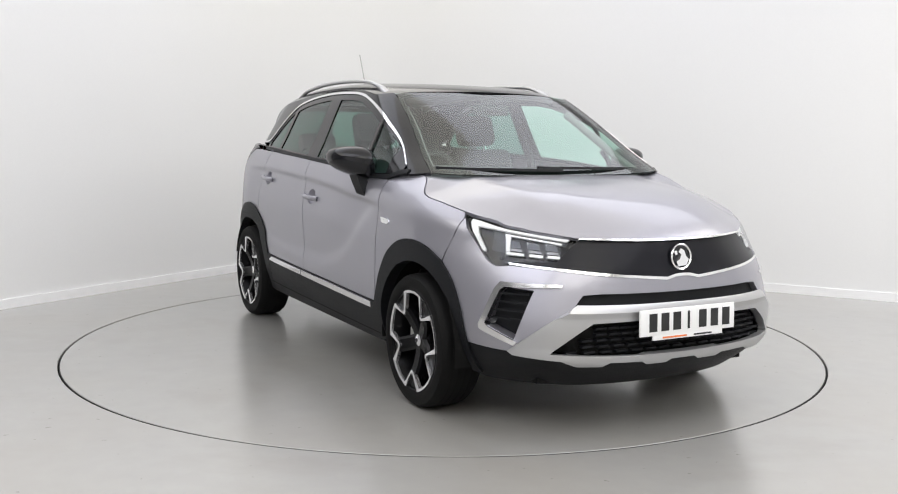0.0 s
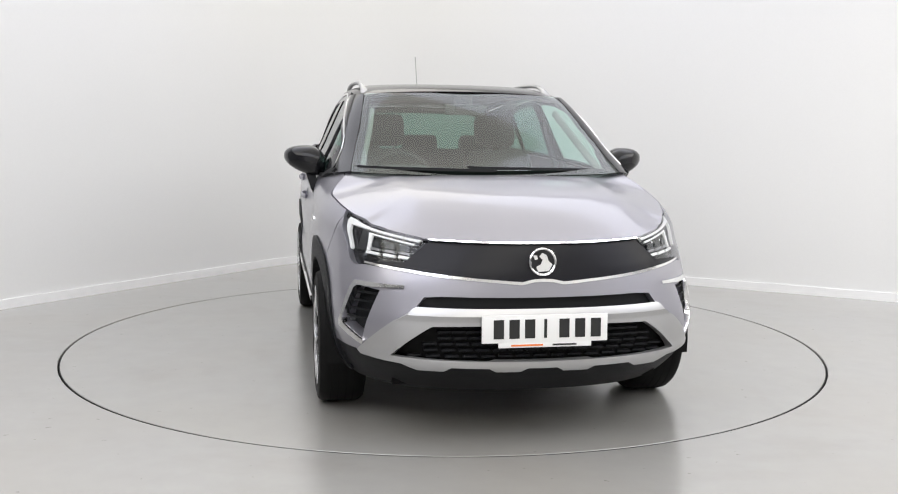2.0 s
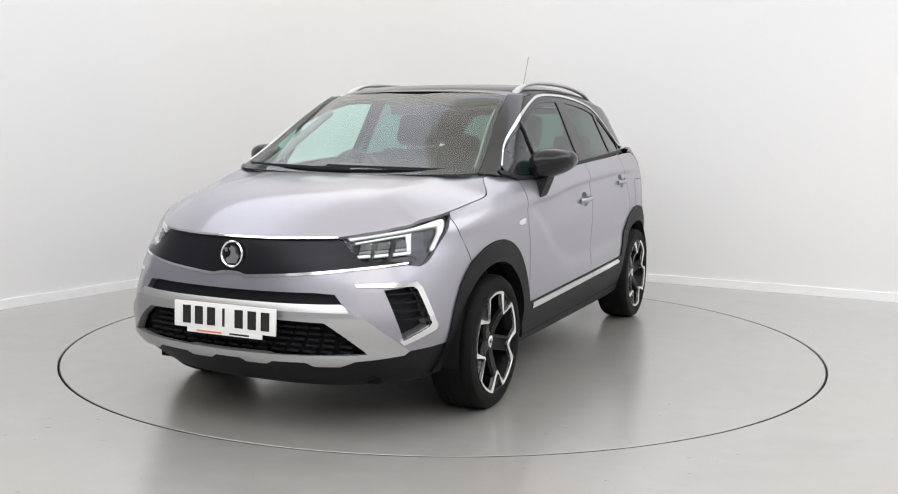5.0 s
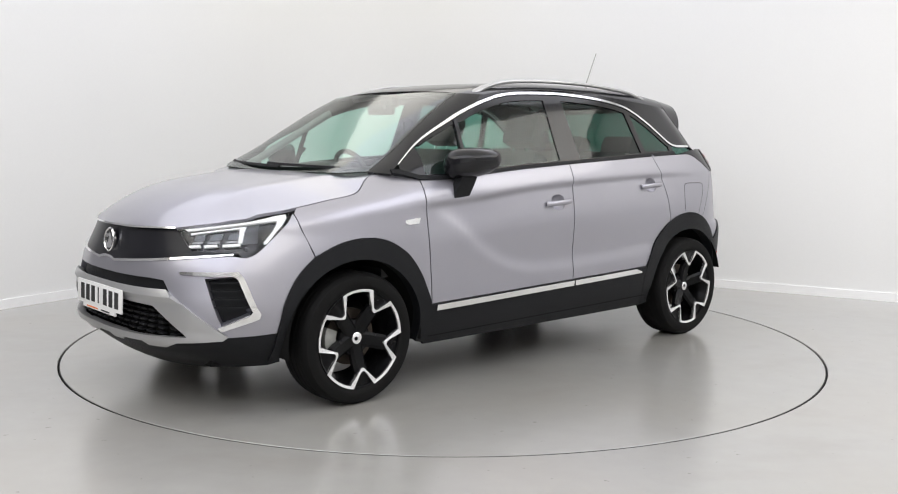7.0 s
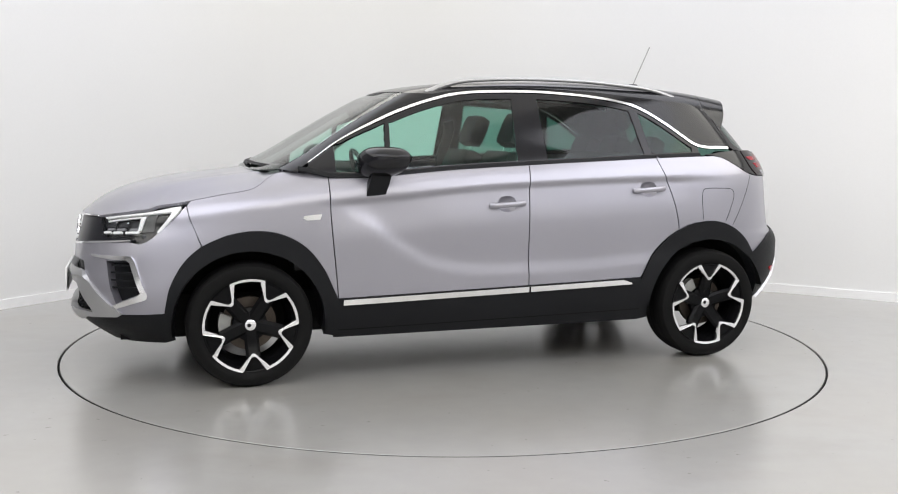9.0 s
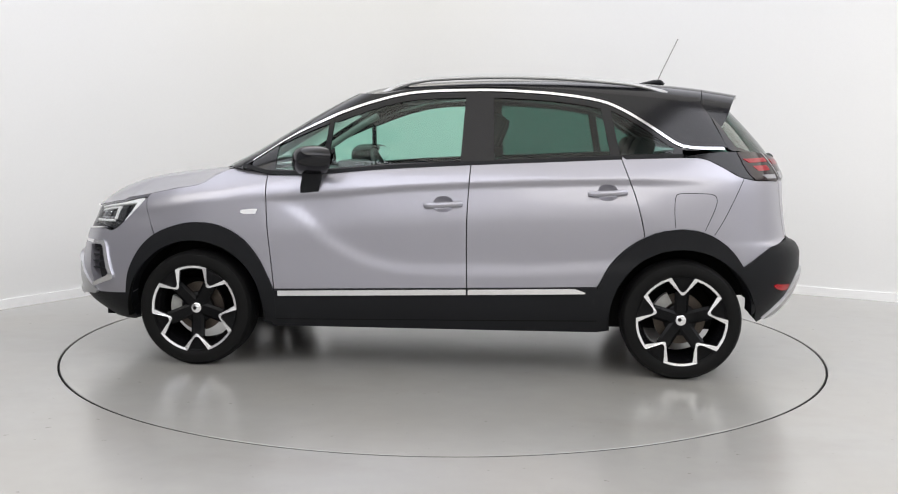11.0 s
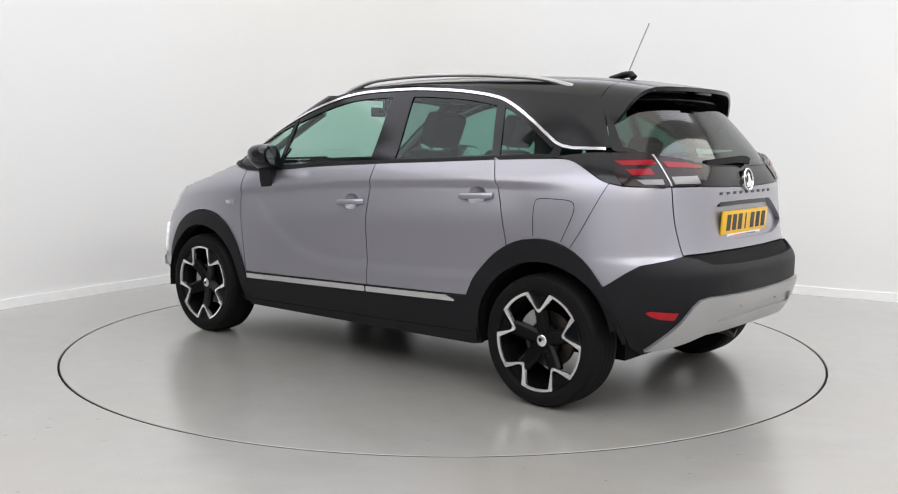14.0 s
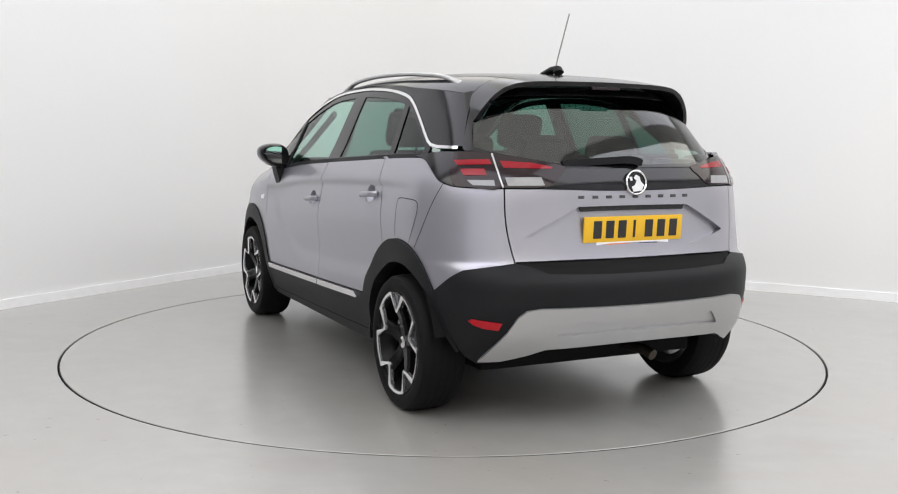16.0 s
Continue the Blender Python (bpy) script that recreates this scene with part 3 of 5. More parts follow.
DOOR_R = [(-0.975, 1.148), (-1.0, 1.08), (-1.05, 0.95), (-1.09, 0.80), (-1.10, 0.735)]


def shifted(pts, dx, dz=0.0):
    return [(x + dx, z + dz) for x, z in pts]


# ---- front wing
loop = mapped(S, shifted(WING_TOP, 0, -0.004)) + mapped(S, [(1.592, 0.905), (1.575, 0.83), (1.528, 0.714)], 4) + mapped(S, [(x, z + g) for x, z in ARCH_F[3:]]) + mapped(S, shifted(DOOR_F[::-1], g))
side_part("front_wing", patch(loop, skin, US, VF, inward=MID), M_PAINT)

# ---- doors
HANDLES = ((-0.05, 0.900), (-0.905, 0.972))


def bowl_ring(x, z, n=28):
    """The rounded outline of the hollow behind a handle."""
    out = []
    for k in range(n):
        c, q = math.cos(2 * math.pi * k / n), math.sin(2 * math.pi * k / n)
        out.append(S(x + 0.052 * math.copysign(abs(c) ** 0.75, c), z + 0.002 + 0.042 * math.copysign(abs(q) ** 0.75, q)))
    return out


def bowl(x, z):
    def f(u, v):
        p = skin(u, v)
        r = min(1.0, math.hypot((p.x - x) / 0.052, (p.z - z - 0.002) / 0.042))
        return p + Vector((0, -0.030 * (1 - r ** 3), 0))
    return f


loop = mapped(S, shifted(DOOR_F, -g)) + line(S, SILL_TOP, 0.86 - g, -0.18 + g) + mapped(S, shifted(DOOR_M[::-1], g)) + line(S, BELT, -0.19 + g, 0.903 - g, dv=-0.003)
door_f = side_part("front_door", patch(keyhole(loop, bowl_ring(*HANDLES[0])), skin, US, VF, inward=MID), M_PAINT)
loop = mapped(S, shifted(DOOR_M, -g)) + line(S, SILL_TOP, -0.18 - g, -0.86) + mapped(S, [(x + g, z + g) for x, z in ARCH_R[1:5]]) + mapped(S, shifted(DOOR_R[::-1], g)) + line(S, BELT, -0.975 + g, -0.19 - g, dv=-0.003)
door_r = side_part("rear_door", patch(keyhole(loop, bowl_ring(*HANDLES[1])), skin, US, VF, inward=MID), M_PAINT)

# ---- rear quarter
TAIL_WEDGE = [(-1.36, 1.158), (-1.42, 1.145), (-1.50, 1.105), (-1.58, 1.062), (-1.66, 1.043)]
GATE_EDGE = [(0.60, 1.04), (0.602, 0.95), (0.595, 0.85), (0.575, 0.735)]
BUMPER_TOP_R = [(-1.615, 0.60), (-1.64, 0.615), (-1.70, 0.66), (-1.76, 0.70)]
loop = line(S, BELT, -0.975 - g, -1.36, dv=-0.003) + mapped(S, TAIL_WEDGE) + mapped(R, [(0.72, 1.040), (0.60 + g, 1.040)], 3) + mapped(R, [(y + g, z) for y, z in GATE_EDGE]) + mapped(S, BUMPER_TOP_R[::-1], 4) + mapped(S, [(x, z + g) for x, z in ARCH_R[4:][::-1]]) + mapped(S, shifted(DOOR_R[::-1], -g))
side_part("quarter_panel", patch(loop, skin, US, VF, inward=MID), M_PAINT)

# ---- bonnet
loop = [(x + 0.004 * (y < 0.6), y - 0.004 * (y > 0.6)) for x, y, _ in BONNET_RIM] + spline([(1.10, 0.70), (1.17, 0.5), (1.215, 0.25), (1.225, 0.0)])
part("bonnet", patch(loop, bonnet, list(np.arange(0.9, 2.2, 0.016)), list(np.arange(-0.04, 0.9, 0.016)), centre=True, inward=Vector((1.5, 0, 0))), M_PAINT, car)

# ---- roof
loop = spline([(0.475, 0.0), (0.465, 0.2), (0.44, 0.4), (0.405, 0.53), (0.36, 0.585)]) + [(x, CABIN(1.515) * CABIN_PLAN(x)) for x in np.linspace(0.34, -1.41, 30)] + spline([(-1.425, 0.45), (-1.44, 0.25), (-1.445, 0.0)])
part("roof", patch(loop, roof, list(np.arange(-1.8, 0.6, 0.03)), list(np.arange(-0.03, 0.8, 0.025)), centre=True, inward=Vector((-0.5, 0, 0))), M_BLACK, car, "gloss black roof")

# ---- front bumper with fog-lamp recess
recess = mapped(F, [(0.640, 0.630)], 0) + mapped(S, [(1.865, 0.640), (1.845, 0.60), (1.815, 0.478)], 0) + mapped(F, [(0.708, 0.425)], 0)
loop = (mapped(F, [(0, 0.615), (0.2, 0.617), (0.40, 0.62), (0.475, 0.615), (0.515, 0.565), (0.60, 0.475), (0.715, 0.372)], 0) + mapped(S, [(1.80, 0.376), (1.668, 0.385)], 3)
        + mapped(S, [(1.664, 0.43), (1.662, 0.50), (1.612, 0.622), (1.534, 0.713)], 5) + mapped(S, [(1.580, 0.83), (1.597, 0.905)], 2) + mapped(S, [(1.63, 0.865), (1.71, 0.79), (1.775, 0.735), (1.82, 0.716)], 3)
        + mapped(F, [(0.69, 0.724), (0.53, 0.711), (0.39, 0.696), (0.2, 0.680), (0.08, 0.670), (0, 0.680)], 0))
bumper = part("front_bumper", patch(keyhole(loop, recess), skin, US, VS, centre=True, inward=MID, flange=0.05), M_PAINT, car)
side_part("fog_recess", patch(recess, skin, US, VS, off=-0.05, inward=MID, flange=0), M_PLASTIC, "black fog lamp recess")
for dz in (0.0, 0.035, 0.07, 0.105):
    bm = bmesh.new()
    y0, y1 = 0.652 + dz * 0.25, 0.745 + dz * 0.2
    z = 0.61 - dz
    path = [skin(*F(y0 + (y1 - y0) * k / 5, z)) + Vector((-0.022, -0.008, 0)) for k in range(6)]
    sweep(bm, path, [(-0.006, -0.004), (0.006, -0.004), (0.006, 0.004), (-0.006, 0.004)])
    side_part("fog_recess_slat", bm, M_PLASTIC)
bm = bmesh.new()
c = skin(*S(1.86, 0.49))
lathe(bm, [(0.019, -0.03), (0.019, -0.004), (0.015, 0.0)], 20, Matrix.Translation(c + Vector((-0.045, -0.020, 0))) @ Vector((0.9, 0.35, 0)).to_track_quat("Z", "Y").to_matrix().to_4x4())
side_part("fog_lamp", bm, M_LAMP_IN, "small round fog lamp")
TRIM = (mapped(F, [(0.545, 0.655), (0.66, 0.656)], 0) + mapped(S, [(1.855, 0.657), (1.838, 0.63), (1.785, 0.475), (1.79, 0.455), (1.81, 0.447)], 0) + mapped(F, [(0.705, 0.402), (0.698, 0.418)], 0)
        + mapped(S, [(1.83, 0.470), (1.818, 0.485), (1.862, 0.625), (1.875, 0.637)], 0) + mapped(F, [(0.66, 0.638), (0.548, 0.644)], 0))
side_part("fog_trim", patch(TRIM, skin, US, VS, off=0.010, inward=MID, flange=0.03), M_CHROME, "satin chrome fog lamp surround")

# ---- grille, intakes, skid frame
GRILLE = [(0, 0.833), (0.2, 0.834), (0.44, 0.838), (0.55, 0.745), (0.70, 0.740), (0.69, 0.728), (0.53, 0.715), (0.39, 0.700), (0.2, 0.685), (0.08, 0.676), (0, 0.688)]
grille = part("grille", patch(mapped(F, GRILLE, 0), skin, US, VS, off=-0.008, centre=True, inward=MID), M_GRILLE, car, "black closed grille panel")
part("grille_top_strip", patch(mapped(F, [(0, 0.833), (0.2, 0.834), (0.44, 0.839), (0.445, 0.833), (0.2, 0.826), (0, 0.825)], 0), skin, US, VS, off=0.010, centre=True, inward=MID, flange=0.012), M_CHROME, grille, "thin chrome strip")
part("grille_lower_strip", patch(mapped(F, [(0, 0.690), (0.04, 0.688), (0.085, 0.678), (0.2, 0.687), (0.39, 0.703), (0.53, 0.718), (0.69, 0.735), (0.69, 0.728), (0.53, 0.708), (0.39, 0.692), (0.2, 0.676), (0.085, 0.666), (0.04, 0.676), (0, 0.678)], 0), skin, US, VS, off=0.005, centre=True, inward=MID, flange=0.012), M_CHROME, grille, "chrome strip")
part("upper_intake", patch(mapped(F, [(0, 0.618), (0.40, 0.622), (0.48, 0.617), (0.515, 0.565), (0.3, 0.560), (0, 0.558)], 0), skin, US, VS, off=-0.025, centre=True, inward=MID), M_PLASTIC, bumper, "black upper air intake")
part("lower_grille", patch(mapped(F, [(0, 0.51), (0.45, 0.510), (0.615, 0.37), (0.3, 0.352), (0, 0.347)], 0), skin, US, VS, off=-0.045, centre=True, inward=MID), M_DARK, bumper, "black lower grille")
for k, z in enumerate((0.375, 0.40, 0.425, 0.45, 0.475)):
    n = 7
    wide = 0.555 - (z - 0.385) * 1.3
    for j in range(-n, n + 1):
        y = wide * (j + 0.5 * (k % 2)) / (n + 0.8)
        p = skin(*F(abs(y), z))
        bm = bmesh.new()
        box(bm, (p.x - 0.05, y - 0.028, z - 0.005), (p.x - 0.022, y + 0.028, z + 0.005), bevel=0.003)
        part("grille_bar", bm, M_PLASTIC, bumper)
FRAME = [(0, 0.567), (0.3, 0.569), (0.505, 0.572), (0.718, 0.376), (0.705, 0.362), (0.56, 0.350), (0.50, 0.328), (0.40, 0.326), (0.37, 0.342), (0.22, 0.337), (0.19, 0.322), (0.09, 0.321), (0.06, 0.336), (0, 0.335), (0, 0.358), (0.3, 0.363), (0.600, 0.374), (0.445, 0.502), (0.2, 0.506), (0, 0.505)]


def frame_face(u, v):
    """The frame's faceted face: a ridge along its upper bar and a lower lip that leans forward."""
    p = skin(u, v)
    ridge = 0.014 * max(0.0, 1 - abs(v - 0.550) / 0.026)
    lip = 0.010 * step01((0.405 - v) / 0.05)
    return p + Vector((ridge + lip, 0, 0))


part("front_skid_frame", patch(mapped(F, FRAME, 0), frame_face, US, VF, off=0.012, centre=True, inward=MID, flange=0.035), M_SATIN, bumper, "satin silver skid frame")
loop = mapped(F, [(0, 0.345), (0.35, 0.350), (0.60, 0.362), (0.715, 0.374)], 0) + mapped(S, [(1.80, 0.378), (1.668, 0.387), (1.69, 0.30), (1.66, 0.232)], 0) + mapped(F, [(0.70, 0.215), (0.4, 0.20), (0, 0.195)], 0)
part("front_apron", patch(loop, skin, US, VS, off=-0.004, centre=True, inward=MID, flange=0.010), M_PLASTIC, bumper, "black plastic apron")


def emblem(name, at, out, size, parent):
    """A plain round badge: a ring with a curved shape in it."""
    m = Matrix.Translation(at) @ Vector(out).to_track_quat("Z", "Y").to_matrix().to_4x4()
    bm = bmesh.new()
    lathe(bm, [(size * 0.84, 0.0), (size * 0.84, 0.010), (size * 0.92, 0.014), (size, 0.010), (size, 0.0)], 40, m, close=False)
    bm2 = bmesh.new()
    lathe(bm2, [(size * 0.86, 0.002), (size * 0.86, 0.005)], 32, m)
    badge = part(name, bm, M_CHROME, parent, "round chrome badge")
    part("badge_ground", bm2, M_BLACK, badge)
    bm = bmesh.new()
    prism(bm, [(size * u, size * v) for u, v in ((-0.35, -0.72), (0.45, -0.66), (0.70, -0.2), (0.42, 0.05), (0.30, 0.45), (-0.05, 0.62), (-0.28, 0.35), (-0.02, 0.15), (-0.18, -0.2), (-0.5, -0.35))], 0.006, m @ Matrix.Translation((0, 0, 0.005)))
    part("badge_relief", bm, M_CHROME, badge, smooth=False)
    bm = bmesh.new()
    prism(bm, [(size * u, size * v) for u, v in ((-0.72, 0.45), (-0.42, 0.45), (-0.36, 0.18), (-0.56, 0.12))], 0.005, m @ Matrix.Translation((0, 0, 0.005)))
    part("badge_relief", bm, M_CHROME, badge, smooth=False)
    return badge


emblem("front_badge", (NOSE(0.757) - 0.002, 0, 0.757), (1, 0, 0.12), 0.057, grille)

# ---- headlamps
TOP_EDGE = [(0.441, 0.838), (0.50, 0.848), (0.58, 0.862), (0.66, 0.880)]
OUTLINE = mapped(F, TOP_EDGE, 3) + mapped(S, [(1.68, 0.903), (1.592, 0.924), (1.605, 0.898), (1.65, 0.84), (1.72, 0.772), (1.785, 0.728), (1.83, 0.720)], 3) + mapped(F, [(0.70, 0.735), (0.62, 0.742), (0.545, 0.748)], 0)
lamp_l = part("headlamp", patch(OUTLINE, skin, US, VS, off=-0.030, inward=MID, flange=0.0), M_BLACK, car, "black headlamp housing with white light strips")
lamp_r = mirrored(lamp_l, car)


def lamp_piece(name, bm, mat, label=""):
    a = part(name, bm, mat, lamp_l, label)
    mirrored(a, lamp_r)


lamp_piece("lens", patch(OUTLINE, skin, US, VS, off=0.0, inward=MID, flange=0.02), M_LENS, "clear plastic lens")
DRL = mapped(F, [(0.475, 0.838), (0.56, 0.853), (0.66, 0.874)], 3) + mapped(S, [(1.71, 0.891), (1.624, 0.909), (1.641, 0.876), (1.68, 0.83), (1.725, 0.782), (1.740, 0.784), (1.698, 0.83), (1.667, 0.881)], 2) + mapped(F, [(0.69, 0.871), (0.64, 0.860), (0.56, 0.843), (0.49, 0.829)], 2)
lamp_piece("daylight_strip", patch(DRL, skin, US, VF, off=-0.012, inward=MID, flange=0.012), M_DRL, "white daylight strip")
INNER_DRL = mapped(F, [(0.505, 0.823), (0.56, 0.833), (0.62, 0.846), (0.675, 0.857), (0.680, 0.83), (0.690, 0.785), (0.680, 0.783), (0.667, 0.83), (0.662, 0.847), (0.62, 0.838), (0.56, 0.826), (0.51, 0.816)], 0)
lamp_piece("inner_strip", patch(INNER_DRL, skin, US, VF, off=-0.016, inward=MID, flange=0.010), M_DRL)
BEZEL = mapped(F, [(0.48, 0.832), (0.56, 0.846), (0.64, 0.862), (0.70, 0.874), (0.715, 0.83), (0.728, 0.785), (0.685, 0.778), (0.668, 0.825), (0.660, 0.842), (0.56, 0.822), (0.50, 0.812)], 0)
lamp_piece("lamp_bezel", patch(BEZEL, skin, US, VF, off=-0.024, inward=MID, flange=0.006), M_LAMP_GREY, "grey lamp bezel")
for y0, y1, z in ((0.525, 0.565, 0.764), (0.582, 0.622, 0.767), (0.640, 0.686, 0.771)):
    lamp_piece("lamp_bar", patch(mapped(F, [(y0, z + 0.006), (y1, z + 0.010), (y1 + 0.006, z), (y0 + 0.003, z - 0.004)], 0), skin, US, VF, off=-0.010, inward=MID, flange=0.012), M_DRL)
    lamp_piece("reflector", patch(mapped(F, [(y0 + 0.004, z + 0.024), (y1, z + 0.028), (y1 + 0.003, z + 0.018), (y0 + 0.003, z + 0.014)], 0), skin, US, VF, off=-0.020, inward=MID, flange=0.01), M_CLEAR_L)
    lamp_piece("projector", patch(mapped(F, [(y0 + 0.003, z + 0.052), (y1, z + 0.060), (y1 + 0.003, z + 0.032), (y0 + 0.003, z + 0.028)], 0), skin, US, VF, off=-0.022, inward=MID, flange=0.01), M_LAMP_IN)
    bm = bmesh.new()
    c = skin(*F((y0 + y1) / 2 + 0.012, z + 0.044))
    lathe(bm, [(0.004, 0.0), (0.004, 0.006), (0.002, 0.008)], 10, Matrix.Translation(c + Vector((-0.026, -0.010, 0))) @ Vector((0.9, 0.4, 0)).to_track_quat("Z", "Y").to_matrix().to_4x4())
    lamp_piece("bulb_glint", bm, M_CHROME)
bm = bmesh.new()
c = skin(*F(0.700, 0.748))
lathe(bm, [(0.017, -0.012), (0.017, 0.0), (0.012, 0.006), (0.004, 0.009)], 18, Matrix.Translation(c + Vector((-0.036, -0.020, 0))) @ Vector((0.8, 0.5, 0)).to_track_quat("Z", "Y").to_matrix().to_4x4())
lamp_piece("indicator_bulb", bm, M_LAMP_IN)

# ---- black cladding
ARCH_IN = 0.374


def arc(cx, a0, a1, n=26, r=ARCH_IN):
    return [(cx + r * math.cos(radians(a0 + (a1 - a0) * k / n)), TYRE + r * math.sin(radians(a0 + (a1 - a0) * k / n))) for k in range(n + 1)]


loop = mapped(S, [(1.715, 0.245), (1.712, 0.36), (1.702, 0.43), (1.680, 0.52), (1.618, 0.63)] + ARCH_F[3:] + [(0.858, 0.33), (0.865, 0.235)], 4) + mapped(S, arc(WHEEL_F, 190, -10), 0)
side_part("front_arch_trim", patch(loop, skin, US, VS, off=0.009, inward=MID, flange=0.06), M_PLASTIC, "black plastic wheel arch trim")
loop = mapped(S, [(-0.868, 0.235), (-0.852, 0.33)] + ARCH_R + [(-1.660, 0.50), (-1.690, 0.40), (-1.690, 0.345)], 4) + mapped(S, arc(WHEEL_R, 176, -10), 0)
side_part("rear_arch_trim", patch(loop, skin, US, VS, off=0.009, inward=MID, flange=0.06), M_PLASTIC, "black plastic wheel arch trim")
loop = line(S, SILL_TOP, 0.872, -0.86, dv=-0.003) + [S(-0.875, 0.235), S(0.88, 0.225)]
side_part("sill_cladding", patch(loop, skin, US, VS, off=0.008, inward=MID, flange=0.05), M_PLASTIC, "black plastic sill cladding")
for a, b in ((0.838, -0.176), (-0.186, -0.80)):
    tail = 0.055 if b < -0.5 else 0.0
    loop = line(S, SILL_TOP, a, b + tail, dv=-0.006) + ([S(b, SILL_TOP(b) - 0.026)] if tail else []) + line(S, SILL_TOP, b, a, dv=-0.034)
    side_part("sill_strip", patch(loop, skin, US, VS, off=0.018, inward=MID, flange=0.016), M_CHROME, "bright chrome sill strip")
sill_groove = line(S, lambda x: 0.285 - (0.02 * x), 0.86, -0.87) + line(S, lambda x: 0.280 - (0.02 * x), -0.87, 0.86)
side_part("sill_joint", patch(sill_groove, skin, US, VS, off=0.0095, inward=MID, flange=0.0), M_DARK)

# ---- rear bumper
loop = (mapped(R, [(0, 0.682), (0.3, 0.686), (0.46, 0.692), (0.52, 0.716), (0.575, 0.730)], 0) + mapped(S, BUMPER_TOP_R[::-1], 4) + mapped(S, [(-1.612, 0.598), (-1.66, 0.50), (-1.692, 0.40), (-1.70, 0.325)], 4)
        + mapped(R, [(0.66, 0.29), (0.58, 0.34), (0.40, 0.375), (0, 0.38)], 0))
rear_bumper = part("rear_bumper", patch(loop, skin, US, VS, off=0.008, centre=True, inward=MID, flange=0.06), M_PLASTIC, car, "black textured plastic rear bumper")
dent = mapped(R, [(0, 0.500), (0.12, 0.500), (0.15, 0.487), (0.24, 0.490), (0.27, 0.503), (0.36, 0.500), (0.42, 0.440), (0.2, 0.445), (0, 0.447)], 0)
skid = (mapped(R, [(0, 0.553), (0.30, 0.556), (0.50, 0.557), (0.555, 0.548), (0.585, 0.52), (0.615, 0.45), (0.668, 0.315), (0.60, 0.325), (0.52, 0.355), (0.45, 0.385), (0.2, 0.392), (0, 0.393)], 0) + dent[::-1])
part("rear_skid_plate", patch(skid, skin, US, VS, off=0.024, centre=True, inward=MID, flange=0.03), M_SATIN, rear_bumper, "satin silver skid plate")
part("skid_recess", patch(dent, skin, US, VS, off=0.010, centre=True, inward=MID, flange=0.0), M_SATIN, rear_bumper)
side_part("rear_reflector", patch(mapped(R, [(0.635, 0.492), (0.728, 0.502), (0.738, 0.494), (0.722, 0.478), (0.69, 0.466), (0.642, 0.462)], 0), skin, US, VS, off=0.013, inward=MID, flange=0.01), M_RED, "red reflector", parent=rear_bumper)
part("loading_sill", patch(mapped(R, [(0, 0.742), (0.568, 0.738), (0.565, 0.725), (0.50, 0.68), (0.3, 0.67), (0, 0.668)], 0), skin, US, VS, off=-0.006, centre=True, inward=MID, flange=0.02), M_DARK, rear_bumper)

# ---- tailgate
loop = mapped(R, [(0, 0.745), (0.3, 0.747), (0.570, 0.742)], 0) + mapped(R, [(y - g, z) for y, z in GATE_EDGE[::-1]], 4) + mapped(R, [(0.45, 1.040), (0.25, 1.034), (0, 1.030), (0, 0.968), (0.285, 0.966), (0.31, 0.955), (0.40, 0.908), (0.52, 0.845), (0.40, 0.812), (0.29, 0.79), (0, 0.788)], 0)
gate = part("tailgate", patch(loop, skin, US, VS, centre=True, inward=MID, flange=0.03), M_PAINT, car)
part("plate_recess", patch(mapped(R, [(0, 0.97), (0.29, 0.968), (0.315, 0.957), (0.405, 0.911), (0.532, 0.844), (0.40, 0.807), (0.29, 0.786), (0, 0.784)], 0), skin, US, VS, off=-0.024, centre=True, inward=MID, flange=0), M_PAINT, gate)
part("plate_light_bar", patch(mapped(R, [(0, 0.968), (0.28, 0.966), (0.27, 0.945), (0, 0.947)], 0), skin, US, VS, off=-0.010, centre=True, inward=MID, flange=0.012), M_BLACK, gate)
band = part("tailgate_band", patch(mapped(R, [(0, 1.033), (0.25, 1.037), (0.45, 1.043), (0.40, 1.075), (0.335, 1.128), (0.15, 1.127), (0, 1.127)], 0), skin, US, VS, off=0.002, centre=True, inward=MID), M_BLACK, gate, "gloss black band")
part("band_strip", patch(mapped(R, [(0, 1.131), (0.335, 1.132), (0.335, 1.128), (0, 1.127)], 0), skin, US, VS, off=0.005, centre=True, inward=MID, flange=0.006), M_BLACK, band)
emblem("rear_badge", (TAIL(1.065) - 0.004, 0, 1.065), (-1, 0, 0.12), 0.055, gate)
for k in range(9):
    y = 0.275 - 0.55 * k / 8
    p = skin(*R(abs(y), 1.006))
    bm = bmesh.new()
    box(bm, (p.x - 0.003, y - 0.014, 0.999), (p.x + 0.002, y + 0.014, 1.012), bevel=0.0015)
    part("model_name_bar", bm, M_DASH, gate)

